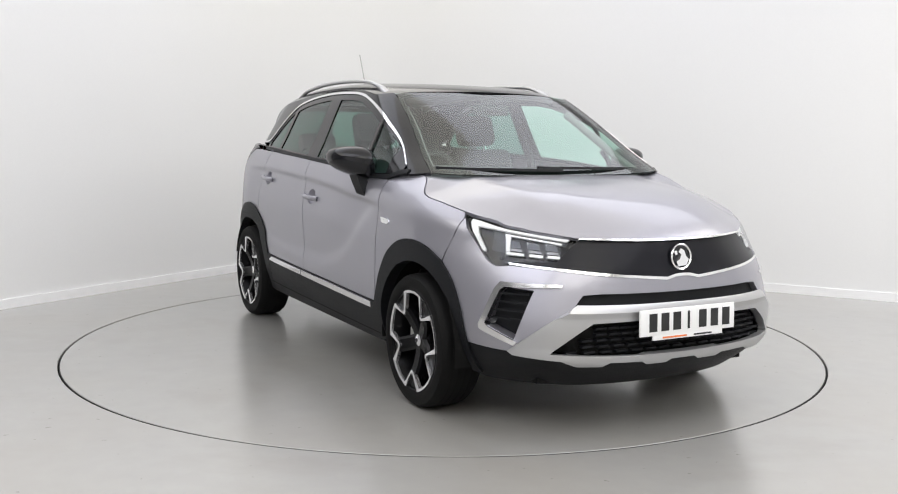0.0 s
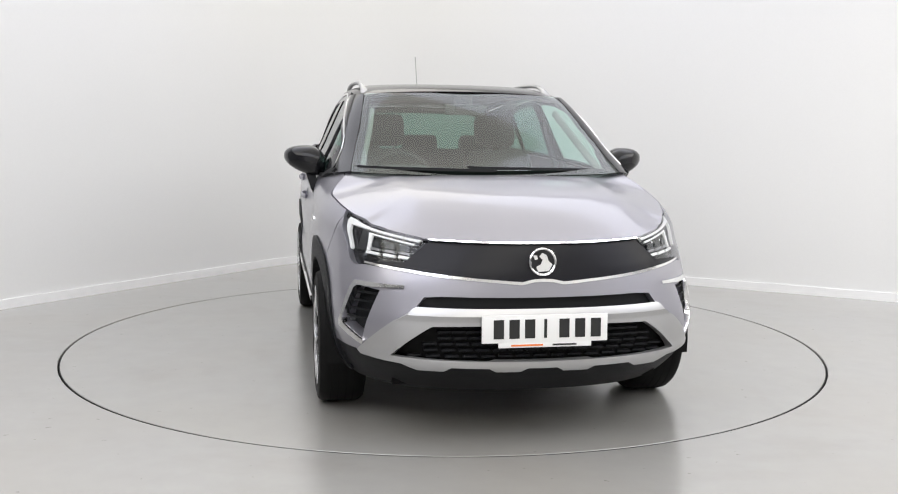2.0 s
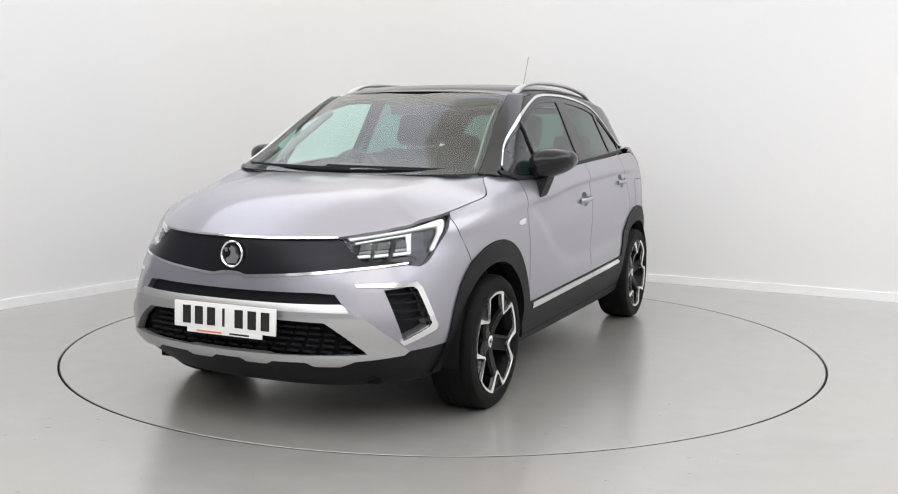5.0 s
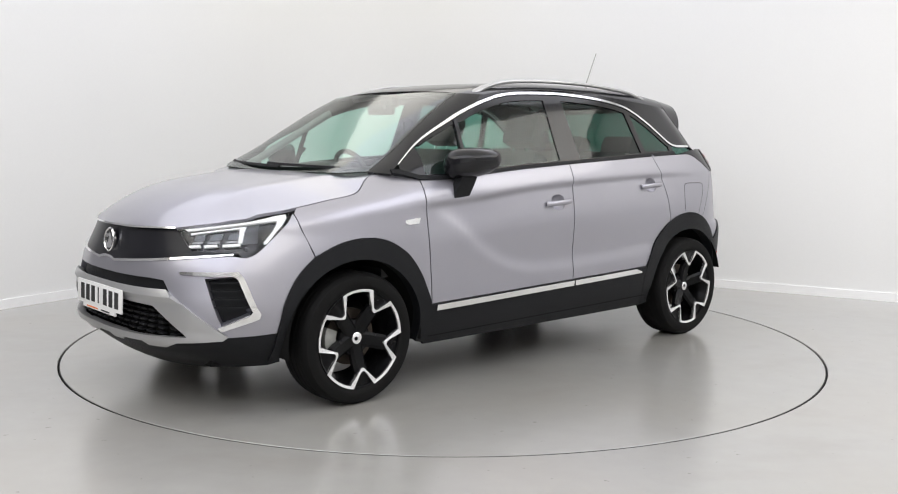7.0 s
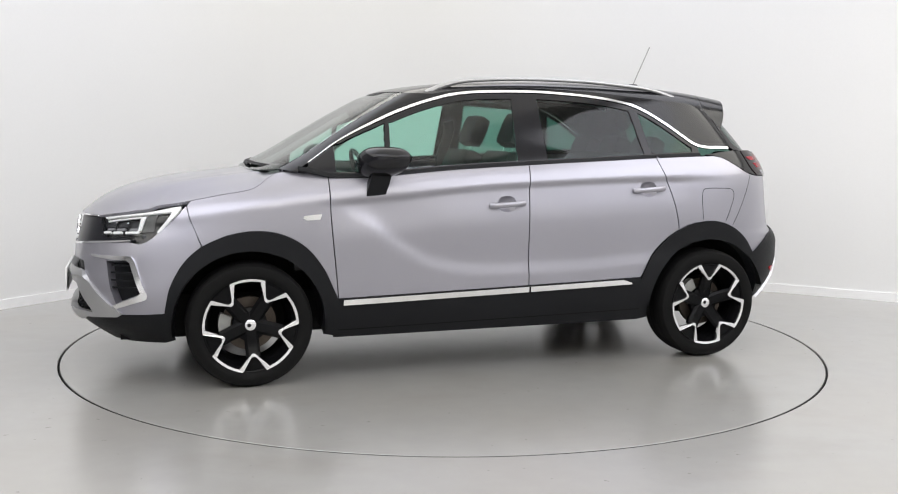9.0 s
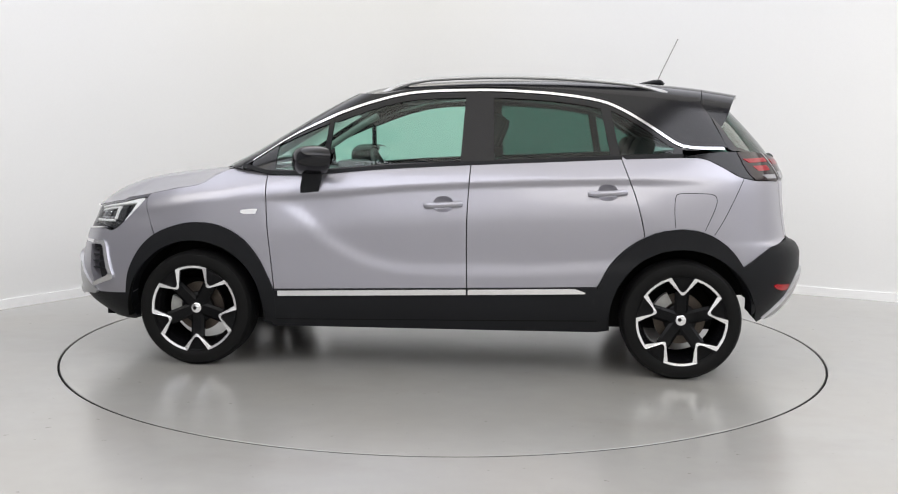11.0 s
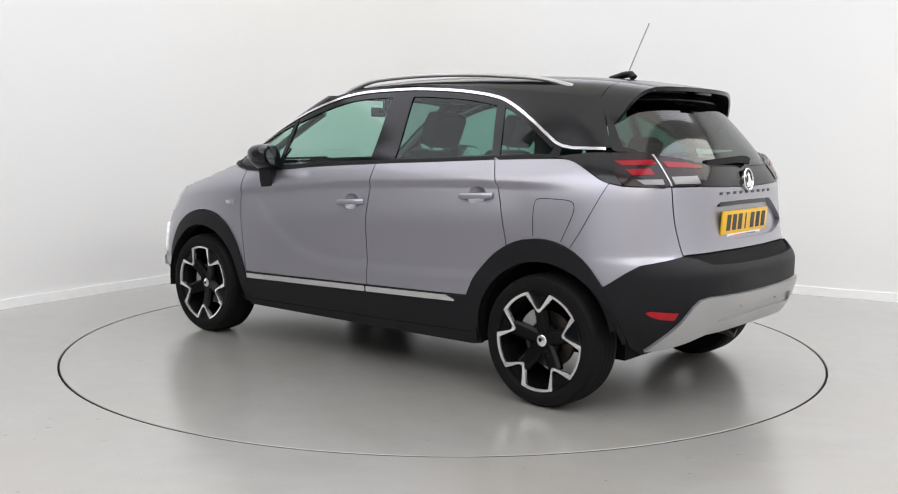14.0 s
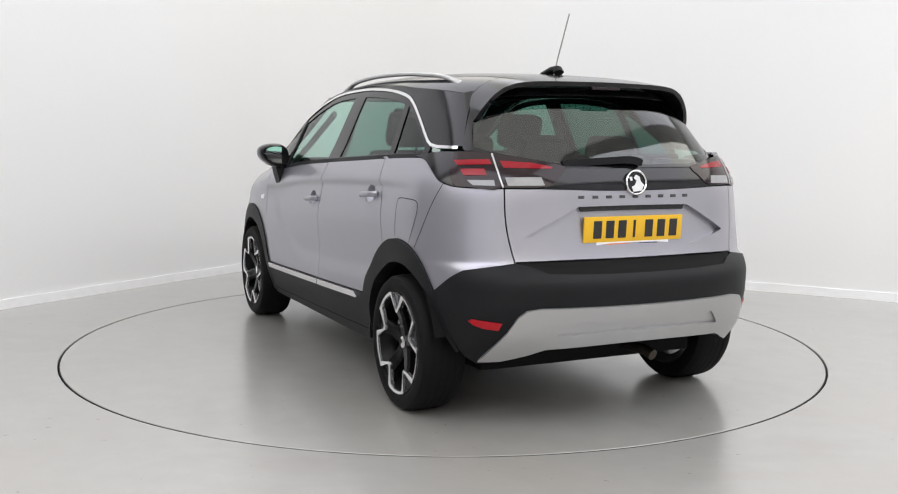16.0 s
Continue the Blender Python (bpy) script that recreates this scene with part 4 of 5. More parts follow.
# ---- tail lamps
WEDGE = mapped(S, [(-1.30, 1.166), (-1.40, 1.180), (-1.50, 1.190), (-1.57, 1.190), (-1.60, 1.165), (-1.62, 1.10), (-1.66, 1.046), (-1.58, 1.064), (-1.50, 1.108), (-1.42, 1.148), (-1.36, 1.161)], 0)
side_part("lamp_wedge", patch(WEDGE, skin, US, VS, off=0.002, inward=MID), M_BLACK)
OUTER = mapped(S, [(-1.575, 1.188), (-1.66, 1.190)], 2) + mapped(R, [(0.612, 1.180), (0.608, 1.046), (0.70, 1.044)], 3) + mapped(S, [(-1.67, 1.046), (-1.63, 1.08), (-1.60, 1.13)], 3)
INNER = mapped(R, [(0.602, 1.178), (0.50, 1.165), (0.40, 1.145), (0.33, 1.130), (0.37, 1.090), (0.42, 1.052), (0.50, 1.047), (0.598, 1.046)], 2)
lo = side_part("tail_lamp", patch(OUTER, skin, US, VS, off=0.006, inward=MID, flange=0.02), M_SMOKE, "smoked red tail lamp")
li = side_part("tail_lamp_inner", patch(INNER, skin, US, VS, off=0.006, inward=MID, flange=0.02), M_SMOKE, "smoked red tail lamp")
for k in (0, 1):
    def bit(name, pts, mat, own):
        ob = part(name, patch(mapped(R, pts, 0), skin, US, VS, off=0.008, inward=MID, flange=0.004), mat, own[k])
        if k:
            for v in ob.data.vertices:
                v.co.y = -v.co.y
            ob.data.flip_normals()
    bit("red_element", [(0.725, 1.152), (0.622, 1.158), (0.622, 1.138), (0.722, 1.132)], M_RED_DIM, lo)
    bit("red_element", [(0.722, 1.116), (0.650, 1.120), (0.650, 1.094), (0.718, 1.090)], M_RED_DIM, lo)
    bit("white_element", [(0.715, 1.072), (0.63, 1.074), (0.63, 1.052), (0.70, 1.052)], M_CLEAR_L, lo)
    bit("red_element", [(0.59, 1.152), (0.48, 1.146), (0.39, 1.130), (0.40, 1.122), (0.585, 1.124)], M_RED_DIM, li)
    bit("white_element", [(0.59, 1.085), (0.45, 1.088), (0.44, 1.055), (0.585, 1.053)], M_CLEAR_L, li)
side_part("lamp_divider", patch(mapped(R, [(0.609, 1.181), (0.603, 1.181), (0.600, 1.046), (0.606, 1.046)], 0), skin, US, VS, off=0.010, inward=MID, flange=0.012), M_SATIN)

# ---- glasshouse
TOPS = [1.04, 0.96, 0.81, 0.66, 0.51, 0.32, 0.16, 0.0, -0.27, -0.52, -0.69, -0.88, -0.97, -1.05, -1.11, -1.17, -1.23, -1.27, -1.31, -1.36, -1.54]


def offset_line(d, xs):
    """The roof arch moved inwards by d, at a right angle to itself; less round the front corner."""
    out = []
    full = d
    for x in xs:
        d = full * (1 - 0.75 * step01((x - 0.5) / 0.45))
        s = (ARCH_LINE(x + 0.01) - ARCH_LINE(x - 0.01)) / 0.02
        n = math.hypot(1, s)
        out.append((x + d * s / n, ARCH_LINE(x) - d / n))
    return out


XS = list(np.linspace(1.035, -1.30, 60))
low = lambda x: BELT(x) + 0.004
arch_in = [p for p in offset_line(0.015, XS) if p[1] > low(p[0]) + 0.004]


def glazing(x0t, x0b, x1t, x1b, top=0.045, bottom=0.022):
    """A window between two slanting uprights, under the arch and above the belt."""
    pts = [p for p in offset_line(top, XS)]
    lean = lambda xt, xb, z: xb + (xt - xb) * (z - 1.10) / 0.38
    up = [(x, z) for x, z in pts if lean(x0t, x0b, z) >= x >= lean(x1t, x1b, z) and z > BELT(x) + bottom]
    a = [(lean(x0t, x0b, z), z) for z in np.linspace(BELT(x0b) + bottom, up[0][1], 6)] if x0t is not None else []
    b = [(lean(x1t, x1b, z), z) for z in np.linspace(up[-1][1], BELT(x1b) + bottom, 6)]
    base = [(x, BELT(x) + bottom) for x in np.linspace(x1b, x0b, 12)][1:-1]
    return a + up + b + base


QUARTER = glazing(0.86, 0.86, 0.575, 0.60, top=0.035)
FRONT_W = glazing(0.550, 0.575, -0.150, -0.130)
REAR_W = glazing(-0.300, -0.310, -0.855, -0.935)
LAST_W = glazing(-0.905, -0.985, -1.30, -1.235, top=0.035)
wins = [[CS(*p) for p in w] for w in (QUARTER, FRONT_W, REAR_W, LAST_W)]
outer = [CS(*p) for p in arch_in] + [CS(x, low(x)) for x in np.linspace(arch_in[-1][0], arch_in[0][0], 40)]
surround = side_part("window_surround", patch(keyhole(outer, *wins), cabin, US, VS, inward=MID, flange=0.012), M_BLACK, "gloss black window surround")
for w, mat, name in zip(wins, (M_GLASS_SIDE, M_GLASS_SIDE, M_GLASS_REAR, M_GLASS_REAR), ("quarter_light", "front_window", "rear_window", "rear_quarter_window")):
    cu, cv = sum(p[0] for p in w) / len(w), sum(p[1] for p in w) / len(w)
    big = [(cu + (u - cu) * 1.015, cv + (v - cv) * 1.015) for u, v in w]
    side_part(name, patch(big, cabin, US, VS, off=-0.005, inward=MID, flange=0), mat, "green-tinted side glass" if mat is M_GLASS_SIDE else "dark privacy glass")
XC = [x for x in XS if x < 1.03]
outer = [CS(*p) for p in offset_line(0.0, XC + [-1.36, -1.45, -1.515])] + [CS(*p) for p in offset_line(0.013, [-1.52, -1.45, -1.36] + XC[::-1]) if p[1] > BELT(p[0]) - 0.01]
side_part("chrome_window_trim", patch(outer, cabin, US, VS, off=0.006, inward=MID, flange=0.012), M_CHROME, "bright chrome strip over the windows")
belt_trim = [CS(x, BELT(x) + 0.014) for x in np.linspace(1.045, -1.30, 50)] + [CS(x, BELT(x) - 0.006) for x in np.linspace(-1.30, 1.045, 50)]
side_part("belt_seal", patch(belt_trim, cabin, US, VS, off=0.008, inward=MID, flange=0.02), M_PLASTIC)
# straight bar between the quarter light and the front window
bm = bmesh.new()
sweep(bm, [cabin(*CS(0.588 - 0.025 * (z - 1.10) / 0.38, z)) + Vector((0, 0.003, 0)) for z in np.linspace(1.072, 1.345, 8)], [(-0.014, -0.006), (0.014, -0.006), (0.012, 0.003), (-0.012, 0.003)], up=Vector((0, 1, 0.3)))
side_part("window_bar", bm, M_BLACK)
# black pillars and roof side
PILLAR = [(0.690, 1.082), (0.670, 1.14), (0.645, 1.21), (0.606, 1.32), (0.577, 1.42), (0.556, 1.487)]
upper = [CS(x, ROOF_SIDE(x) + 0.004) for x in np.linspace(0.30, -1.36, 40)]
outer = (mapped(CF, PILLAR, 4) + upper + mapped(CS, [(-1.40, 1.462), (-1.43, 1.416), (-1.485, 1.31), (-1.537, 1.215)], 4)
         + [CS(*p) for p in offset_line(-0.001, ([-1.535, -1.45, -1.36] + XS[::-1]))] + [CS(1.05, 1.072)])
side_part("roof_side", patch(outer, cabin, US, VS, off=0.001, inward=MID, flange=0.02), M_BLACK, "gloss black pillars and roof side")
# windscreen
glass_edge = [(y - 0.003, z) for y, z in PILLAR]
outer = [CF(0, 1.068), CF(0.35, 1.070), CF(0.58, 1.076)] + mapped(CF, glass_edge, 4) + mapped(CF, [(0.40, 1.494), (0.2, 1.498), (0, 1.499)], 0)
screen = part("windscreen", patch(outer, cabin, US, VS, centre=True, inward=MID, flange=0), M_GLASS, car, "clear tinted windscreen")
FRIT_IN = [(0.655, 1.115), (0.644, 1.14), (0.619, 1.21), (0.580, 1.32), (0.552, 1.42), (0.534, 1.462)]
frit = [CF(0, 1.068), CF(0.35, 1.070), CF(0.58, 1.076)] + mapped(CF, glass_edge, 4) + [CF(0.4, 1.494), CF(0, 1.499), CF(0, 1.480), CF(0.4, 1.476)] + mapped(CF, FRIT_IN[::-1], 4) + [CF(0.60, 1.104), CF(0.35, 1.098), CF(0, 1.096)]
part("windscreen_border", patch(frit, cabin, US, VS, off=-0.006, centre=True, inward=MID, flange=0), M_DARK, screen, "black printed edge")
# rear screen
RG = [(0, 1.142), (0.33, 1.143), (0.50, 1.172), (0.60, 1.196), (0.628, 1.215), (0.615, 1.26), (0.575, 1.36), (0.545, 1.405), (0.45, 1.435), (0.2, 1.445), (0, 1.447)]
outer = [CR(0, 1.128), CR(0.335, 1.129), CR(0.50, 1.158), CR(0.62, 1.180)] + mapped(CS, [(-1.60, 1.195), (-1.543, 1.205), (-1.49, 1.31), (-1.438, 1.416), (-1.42, 1.45)], 3) + [CR(0.50, 1.470), CR(0, 1.480)]
part("tailgate_frame", patch(outer + mapped(CR, RG[::-1], 0), cabin, US, VS, off=0.002, centre=True, inward=MID, flange=0.02), M_BLACK, gate, "gloss black window frame")
part("rear_screen", patch(mapped(CR, RG, 0), cabin, US, VS, off=-0.002, centre=True, inward=MID, flange=0), M_GLASS_BACK, gate, "dark privacy glass")

# ---- spoiler
wing = spline([(-1.448, 0.0), (-1.443, 0.25), (-1.428, 0.45), (-1.415, 0.575), (-1.47, 0.60), (-1.525, 0.585), (-1.575, 0.52), (-1.63, 0.36), (-1.66, 0.18), (-1.665, 0.0)], 4)
GX, GY = list(np.arange(-1.8, 0.6, 0.03)), list(np.arange(-0.03, 0.8, 0.025))
spoiler = part("spoiler", patch(wing, roof, GX, GY, centre=True, inward=Vector((-1.5, 0, 0)), flange=0.02), M_BLACK, gate, "gloss black roof spoiler")
part("spoiler_underside", patch(wing, roof, GX, GY, off=-0.02, centre=True, inward=Vector((-1.5, 0, 0)), flange=0), M_PLASTIC, spoiler)
bm = bmesh.new()
box(bm, (-1.672, -0.075, 1.470), (-1.655, 0.075, 1.482), bevel=0.003)
part("brake_light", bm, M_SMOKE, spoiler)

# ---- roof rails
def rail_height(x):
    e = min(abs(x - 0.33), abs(x + 1.30))
    return roof(x, 0.53).z + 0.022 * step01(e / 0.30) + 0.002 - 0.02 * (1 - step01(e / 0.07))


bm = bmesh.new()
xs = list(np.linspace(0.33, -1.30, 40))
def rail_y(x):
    return 0.548 - 0.05 * ((x + 0.3) / 1.0) ** 2 * (1 if x < -0.3 else 0.6)


path = [Vector((x, rail_y(x), rail_height(x))) for x in xs]
rows = []
for k, p in enumerate(path):
    d = (path[min(k + 1, 39)] - path[max(k - 1, 0)]).normalized()
    side = d.cross(Vector((0, 0, 1))).normalized()
    e = min(abs(p.x - 0.33), abs(p.x + 1.30))
    broad, deep = 0.014 + 0.012 * (1 - step01(e / 0.16)), 0.011 + 0.010 * (1 - step01(e / 0.20))
    rows.append([bm.verts.new(p + side * a * broad + side.cross(d) * (b * deep - (deep - 0.011))) for a, b in circle(1.0, 12)])
for a, b in zip(rows, rows[1:]):
    for k in range(12):
        bm.faces.new((a[k], a[(k + 1) % 12], b[(k + 1) % 12], b[k]))
bm.faces.new(rows[0][::-1])
bm.faces.new(rows[-1])
bmesh.ops.recalc_face_normals(bm, faces=bm.faces[:])
rails = side_part("roof_rail", bm, M_SATIN, "satin silver roof rail")

# ---- aerial
bm = bmesh.new()
z = ROOF_MID(-1.2)
sweep(bm, [(-1.14, 0, z + 0.002), (-1.18, 0, z + 0.012), (-1.22, 0, z + 0.022), (-1.255, 0, z + 0.024), (-1.272, 0, z + 0.006)], circle(0.028, 12, 0.018))
aerial = part("aerial_base", bm, M_PLASTIC, car, "black aerial foot")
bm = bmesh.new()
sweep(bm, [(-1.235, 0, z + 0.02), (-1.26, 0, z + 0.08), (-1.352, 0, 1.842)], circle(0.0034, 8))
part("aerial_rod", bm, M_CALIPER, aerial)

# ---- wipers
for path in ([(1.12, 0.64, 1.092), (1.19, 0.35, 1.098), (1.205, 0.0, 1.102), (1.20, -0.12, 1.106)], [(1.215, 0.02, 1.090), (1.20, -0.3, 1.096), (1.14, -0.58, 1.102), (1.11, -0.65, 1.106)]):
    bm = bmesh.new()
    sweep(bm, spline(path, 5), [(-0.010, -0.006), (0.010, -0.006), (0.005, 0.007), (-0.005, 0.007)])
    part("wiper", bm, M_PLASTIC, car, "black windscreen wiper")
bm = bmesh.new()
sweep(bm, spline([(-1.885, -0.04, 1.150), (-1.882, 0.02, 1.165), (-1.870, 0.16, 1.158), (-1.838, 0.33, 1.145)], 4), [(-0.016, -0.016), (0.012, -0.014), (0.012, 0.012), (-0.016, 0.014)])
part("rear_wiper", bm, M_PLASTIC, gate, "black rear wiper")

# ---- scuttle between bonnet and screen
outer = [(1.27, 0.0), (1.255, 0.3), (1.21, 0.55), (1.15, 0.73), (1.02, 0.77), (1.03, 0.70), (1.10, 0.5), (1.14, 0.25), (1.15, 0.0)]
part("scuttle", patch(outer, lambda x, y: Vector((x, y, bonnet(x, y).z - 0.022)), list(np.arange(0.9, 2.2, 0.03)), list(np.arange(-0.04, 0.9, 0.03)), centre=True, inward=Vector((1.2, 0, 0)), flange=0.02), M_DARK, car)

# ---- door mirrors
def mirror_shape():
    bm = bmesh.new()
    bmesh.ops.create_uvsphere(bm, u_segments=28, v_segments=18, radius=1)
    for v in bm.verts:
        x, y, z = v.co
        q = (abs(x) ** 2.6 + abs(y) ** 2.6 + abs(z) ** 2.6) ** (1 / 2.6)
        x, y, z = x / q, y / q, z / q
        x = max(x, -0.62)
        v.co = (0.632 + x * 0.115 - 0.045 * y, 0.892 + y * 0.108, 1.128 + z * 0.074 * (1 - 0.24 * max(y, -0.4)) + (0.016 * y if z > 0 else 0.022 * y))
    return bm


ml = side_part("door_mirror", mirror_shape(), M_BLACK, "gloss black door mirror")
bm = bmesh.new()
bmesh.ops.create_circle(bm, cap_ends=True, segments=28, radius=1)
for v in bm.verts:
    a, b = v.co.x, v.co.y
    v.co = (0.558 - 0.045 * a, 0.890 + a * 0.088, 1.130 + b * 0.054 * (1 - 0.24 * max(a, -0.4)) + 0.016 * a)
bmesh.ops.reverse_faces(bm, faces=bm.faces[:])
glass_l = part("mirror_glass", bm, M_MIRROR, ml[0], "silvered mirror glass")
mirrored(glass_l, ml[1])
bm = bmesh.new()
sweep(bm, spline([(0.665, 0.825, 0.945), (0.662, 0.840, 0.985), (0.650, 0.855, 1.03), (0.640, 0.872, 1.085)], 4), [(-0.022, -0.05), (0.022, -0.05), (0.022, 0.05), (-0.022, 0.05)], up=Vector((1, 0, 0)))
foot = part("mirror_foot", bm, M_PLASTIC, ml[0], "black plastic mirror foot")
mirrored(foot, ml[1])

# ---- door handles, badges, flap
for own, (x, z) in zip((door_f, door_r), HANDLES):
    p = skin(*S(x, z))
    up = Vector((0.0, -0.12, 1)).normalized()
    bm = bmesh.new()
    pts = []
    for k in range(13):
        a = -1 + 2 * k / 12
        pts.append(skin(*S(x + 0.098 * a, z + 0.006 * a * -1)) + Vector((0, 0.006 + 0.022 * (1 - a ** 4), 0)))
    sweep(bm, pts, circle(0.010, 12, 0.014))
    h = part("door_handle", bm, M_PAINT, own[0])
    mirrored(h, own[1])
    cup = part("handle_cup", patch(bowl_ring(x, z), bowl(x, z), list(np.arange(0.9, 2.3, 0.006)), VF, inward=MID, flange=0), M_PAINT, own[0])
    mirrored(cup, own[1])
wing_badge = mapped(S, [(0.945, 0.862), (0.972, 0.862), (1.035, 0.855), (1.04, 0.842), (1.02, 0.832), (0.955, 0.836)], 0)
side_part("wing_badge", patch(wing_badge, skin, US, VS, off=0.005, inward=MID, flange=0.006), M_CHROME, "small chrome wing badge")


def groove(name, pts, width=0.0032, own=None, both=True):
    """A narrow dark joint drawn along a line on the side."""
    pts = spline(pts, 6)
    left, right = [], []
    for i, p in enumerate(pts):
        q0, q1 = pts[max(0, i - 1)], pts[min(len(pts) - 1, i + 1)]
        d = math.hypot(q1[0] - q0[0], q1[1] - q0[1])
        n = (-(q1[1] - q0[1]) / d * width / 2, (q1[0] - q0[0]) / d * width / 2)
        left.append(S(p[0] + n[0], p[1] + n[1]))
        right.append(S(p[0] - n[0], p[1] - n[1]))
    a = part(name, patch(left + right[::-1], skin, US, VS, off=0.0008, inward=MID, flange=0), M_DARK, own or car)
    if both:
        mirrored(a, own or car)


groove("fuel_flap_joint", [(-1.255, 0.80), (-1.248, 0.88), (-1.252, 0.955), (-1.275, 0.975), (-1.36, 0.977), (-1.44, 0.972), (-1.462, 0.945), (-1.45, 0.89), (-1.405, 0.785)], both=False)
groove("bumper_joint", [(-1.605, 1.055), (-1.55, 0.94), (-1.50, 0.84), (-1.455, 0.765)])

# ---- number plates (characters as plain bars)
def plate(name, x, z, w, h, face, mat, tilt, label):
    m = Matrix.Translation((x, 0, z)) @ Matrix.Rotation(radians(tilt) * face, 4, "Y")
    bm = bmesh.new()
    box(bm, (-0.005, -w / 2, -h / 2), (0.005, w / 2, h / 2), m, bevel=0.003)
    ob = part(name, bm, mat, car, label)
    x0 = face * 0.0052
    for k in range(7):
        c = (0.192 - 0.064 * k) if k < 4 else (-0.078 - 0.066 * (k - 4))
        c *= -face
        bm = bmesh.new()
        half = 0.006 if k == 3 else 0.021
        box(bm, (min(x0, x0 + face * 0.0012), c - half, -0.038), (max(x0, x0 + face * 0.0012), c + half, 0.038), m)
        part("character_bar", bm, M_INK, ob, smooth=False)
    bm = bmesh.new()
    box(bm, (-0.004, -w * 0.37, -h / 2 - 0.020), (0.004, w * 0.37, -h / 2 + 0.001), m, bevel=0.002)
    strip = part("dealer_strip", bm, M_PLATE_W, ob, "white strip with unreadable print")
    for a, b, ink in ((0.14, 0.01, M_ORANGE), (-0.03, -0.13, M_INK)):
        bm = bmesh.new()
        q = sorted((-a * face, -b * face))
        box(bm, (min(0.0042 * face, 0.0052 * face), q[0], -h / 2 - 0.014), (max(0.0042 * face, 0.0052 * face), q[1], -h / 2 - 0.007), m)
        part("print_bar", bm, ink, strip, smooth=False)
    return ob


plate("front_number_plate", 2.188, 0.497, 0.52, 0.111, 1, M_PLATE_W, -2, "white front number plate with black characters")
plate("rear_number_plate", -1.905, 0.866, 0.52, 0.111, -1, M_PLATE_Y, 4, "yellow rear number plate with black characters")

# ---- wheels
def wheel(name):
    """A wheel about its own centre, its face towards +y."""
    turn = Matrix.Rotation(radians(-90), 4, "X")
    hub = new(name)
    bm = bmesh.new()
    lathe(bm, [(0.232, -0.105), (0.26, -0.112), (0.295, -0.104), (0.309, -0.085), (0.312, -0.06), (0.312, 0.06), (0.309, 0.083), (0.296, 0.101), (0.262, 0.108), (0.240, 0.100), (0.232, 0.094), (0.225, 0.0), (0.232, -0.105)], 72, turn, close=False)
    tyre = part("tyre", bm, M_RUBBER, hub, "black tyre")
    for zc in (-0.05, -0.018, 0.018, 0.05):
        bm = bmesh.new()
        lathe(bm, [(0.3125, zc - 0.003), (0.3135, zc - 0.0025), (0.3135, zc + 0.0025), (0.3125, zc + 0.003)], 64, turn, close=False)
        part("tread_groove", bm, M_DARK, tyre)
    bm = bmesh.new()
    lathe(bm, [(0.236, 0.096), (0.233, 0.101), (0.226, 0.098), (0.215, 0.07), (0.195, 0.03), (0.19, -0.09), (0.232, -0.10)], 72, turn, close=False)
    part("rim_barrel", bm, M_RIM, hub)

    def star(inset):
        pts = []
        for k in range(5):
            base = 2 * math.pi * k / 5 + math.pi / 2
            for j in range(9):
                a = base + radians(-21.5 + 43 * j / 8) * (1 - inset * 17)
                pts.append(((0.236 - inset * 0.9) * math.cos(a), (0.236 - inset * 0.9) * math.sin(a)))
            for da, r in ((30, 0.166), (32.5, 0.157), (36, 0.154), (39.5, 0.157), (42, 0.166)):
                a = base + radians(da)
                rr = r - inset * 1.2
                pts.append((rr * math.cos(a), rr * math.sin(a)))
        return pts

    o, i = star(0.0), star(0.0135)
    bm = bmesh.new()
    n = len(o)
    rows = [[bm.verts.new(turn @ Vector((x, y, z))) for x, y in L] for L, z in ((o, 0.094), (o, 0.106), (i, 0.103), (i, 0.085))]
    for a, b in zip(rows, rows[1:]):
        for k in range(n):
            bm.faces.new((a[k], a[(k + 1) % n], b[(k + 1) % n], b[k]))
    bmesh.ops.recalc_face_normals(bm, faces=bm.faces[:])
    part("rim_cut_edge", bm, M_RIM_CUT, hub, "bright diamond-cut rim edge", smooth=False)
    # black face between the lobes, out to the rim
    for k in range(5):
        base = 2 * math.pi * k / 5 + math.pi / 2 + radians(36)
        pts = [(0.166, -6.2), (0.157, -3.5), (0.154, 0), (0.157, 3.5), (0.166, 6.2), (0.236, 14.5), (0.236, 5), (0.236, -5), (0.236, -14.5)]
        bm = bmesh.new()
        prism(bm, [(r * math.cos(base + radians(d)), r * math.sin(base + radians(d))) for r, d in pts], 0.012, turn @ Matrix.Translation((0, 0, 0.080)))
        part("rim_web", bm, M_RIM, hub, smooth=False)
    for k in range(5):
        base = 2 * math.pi * k / 5 + math.pi / 2 + radians(36)
        bm = bmesh.new()
        path = [turn @ Vector((r * math.cos(base), r * math.sin(base), h)) for r, h in ((0.03, 0.056), (0.07, 0.060), (0.12, 0.072), (0.156, 0.086))]
        sweep(bm, path, [(-0.034, -0.02), (0.034, -0.02), (0.036, 0.003), (0.022, 0.013), (-0.022, 0.013), (-0.036, 0.003)], up=turn.to_3x3() @ Vector((0, 0, 1)))
        part("spoke", bm, M_RIM, hub)
    bm = bmesh.new()
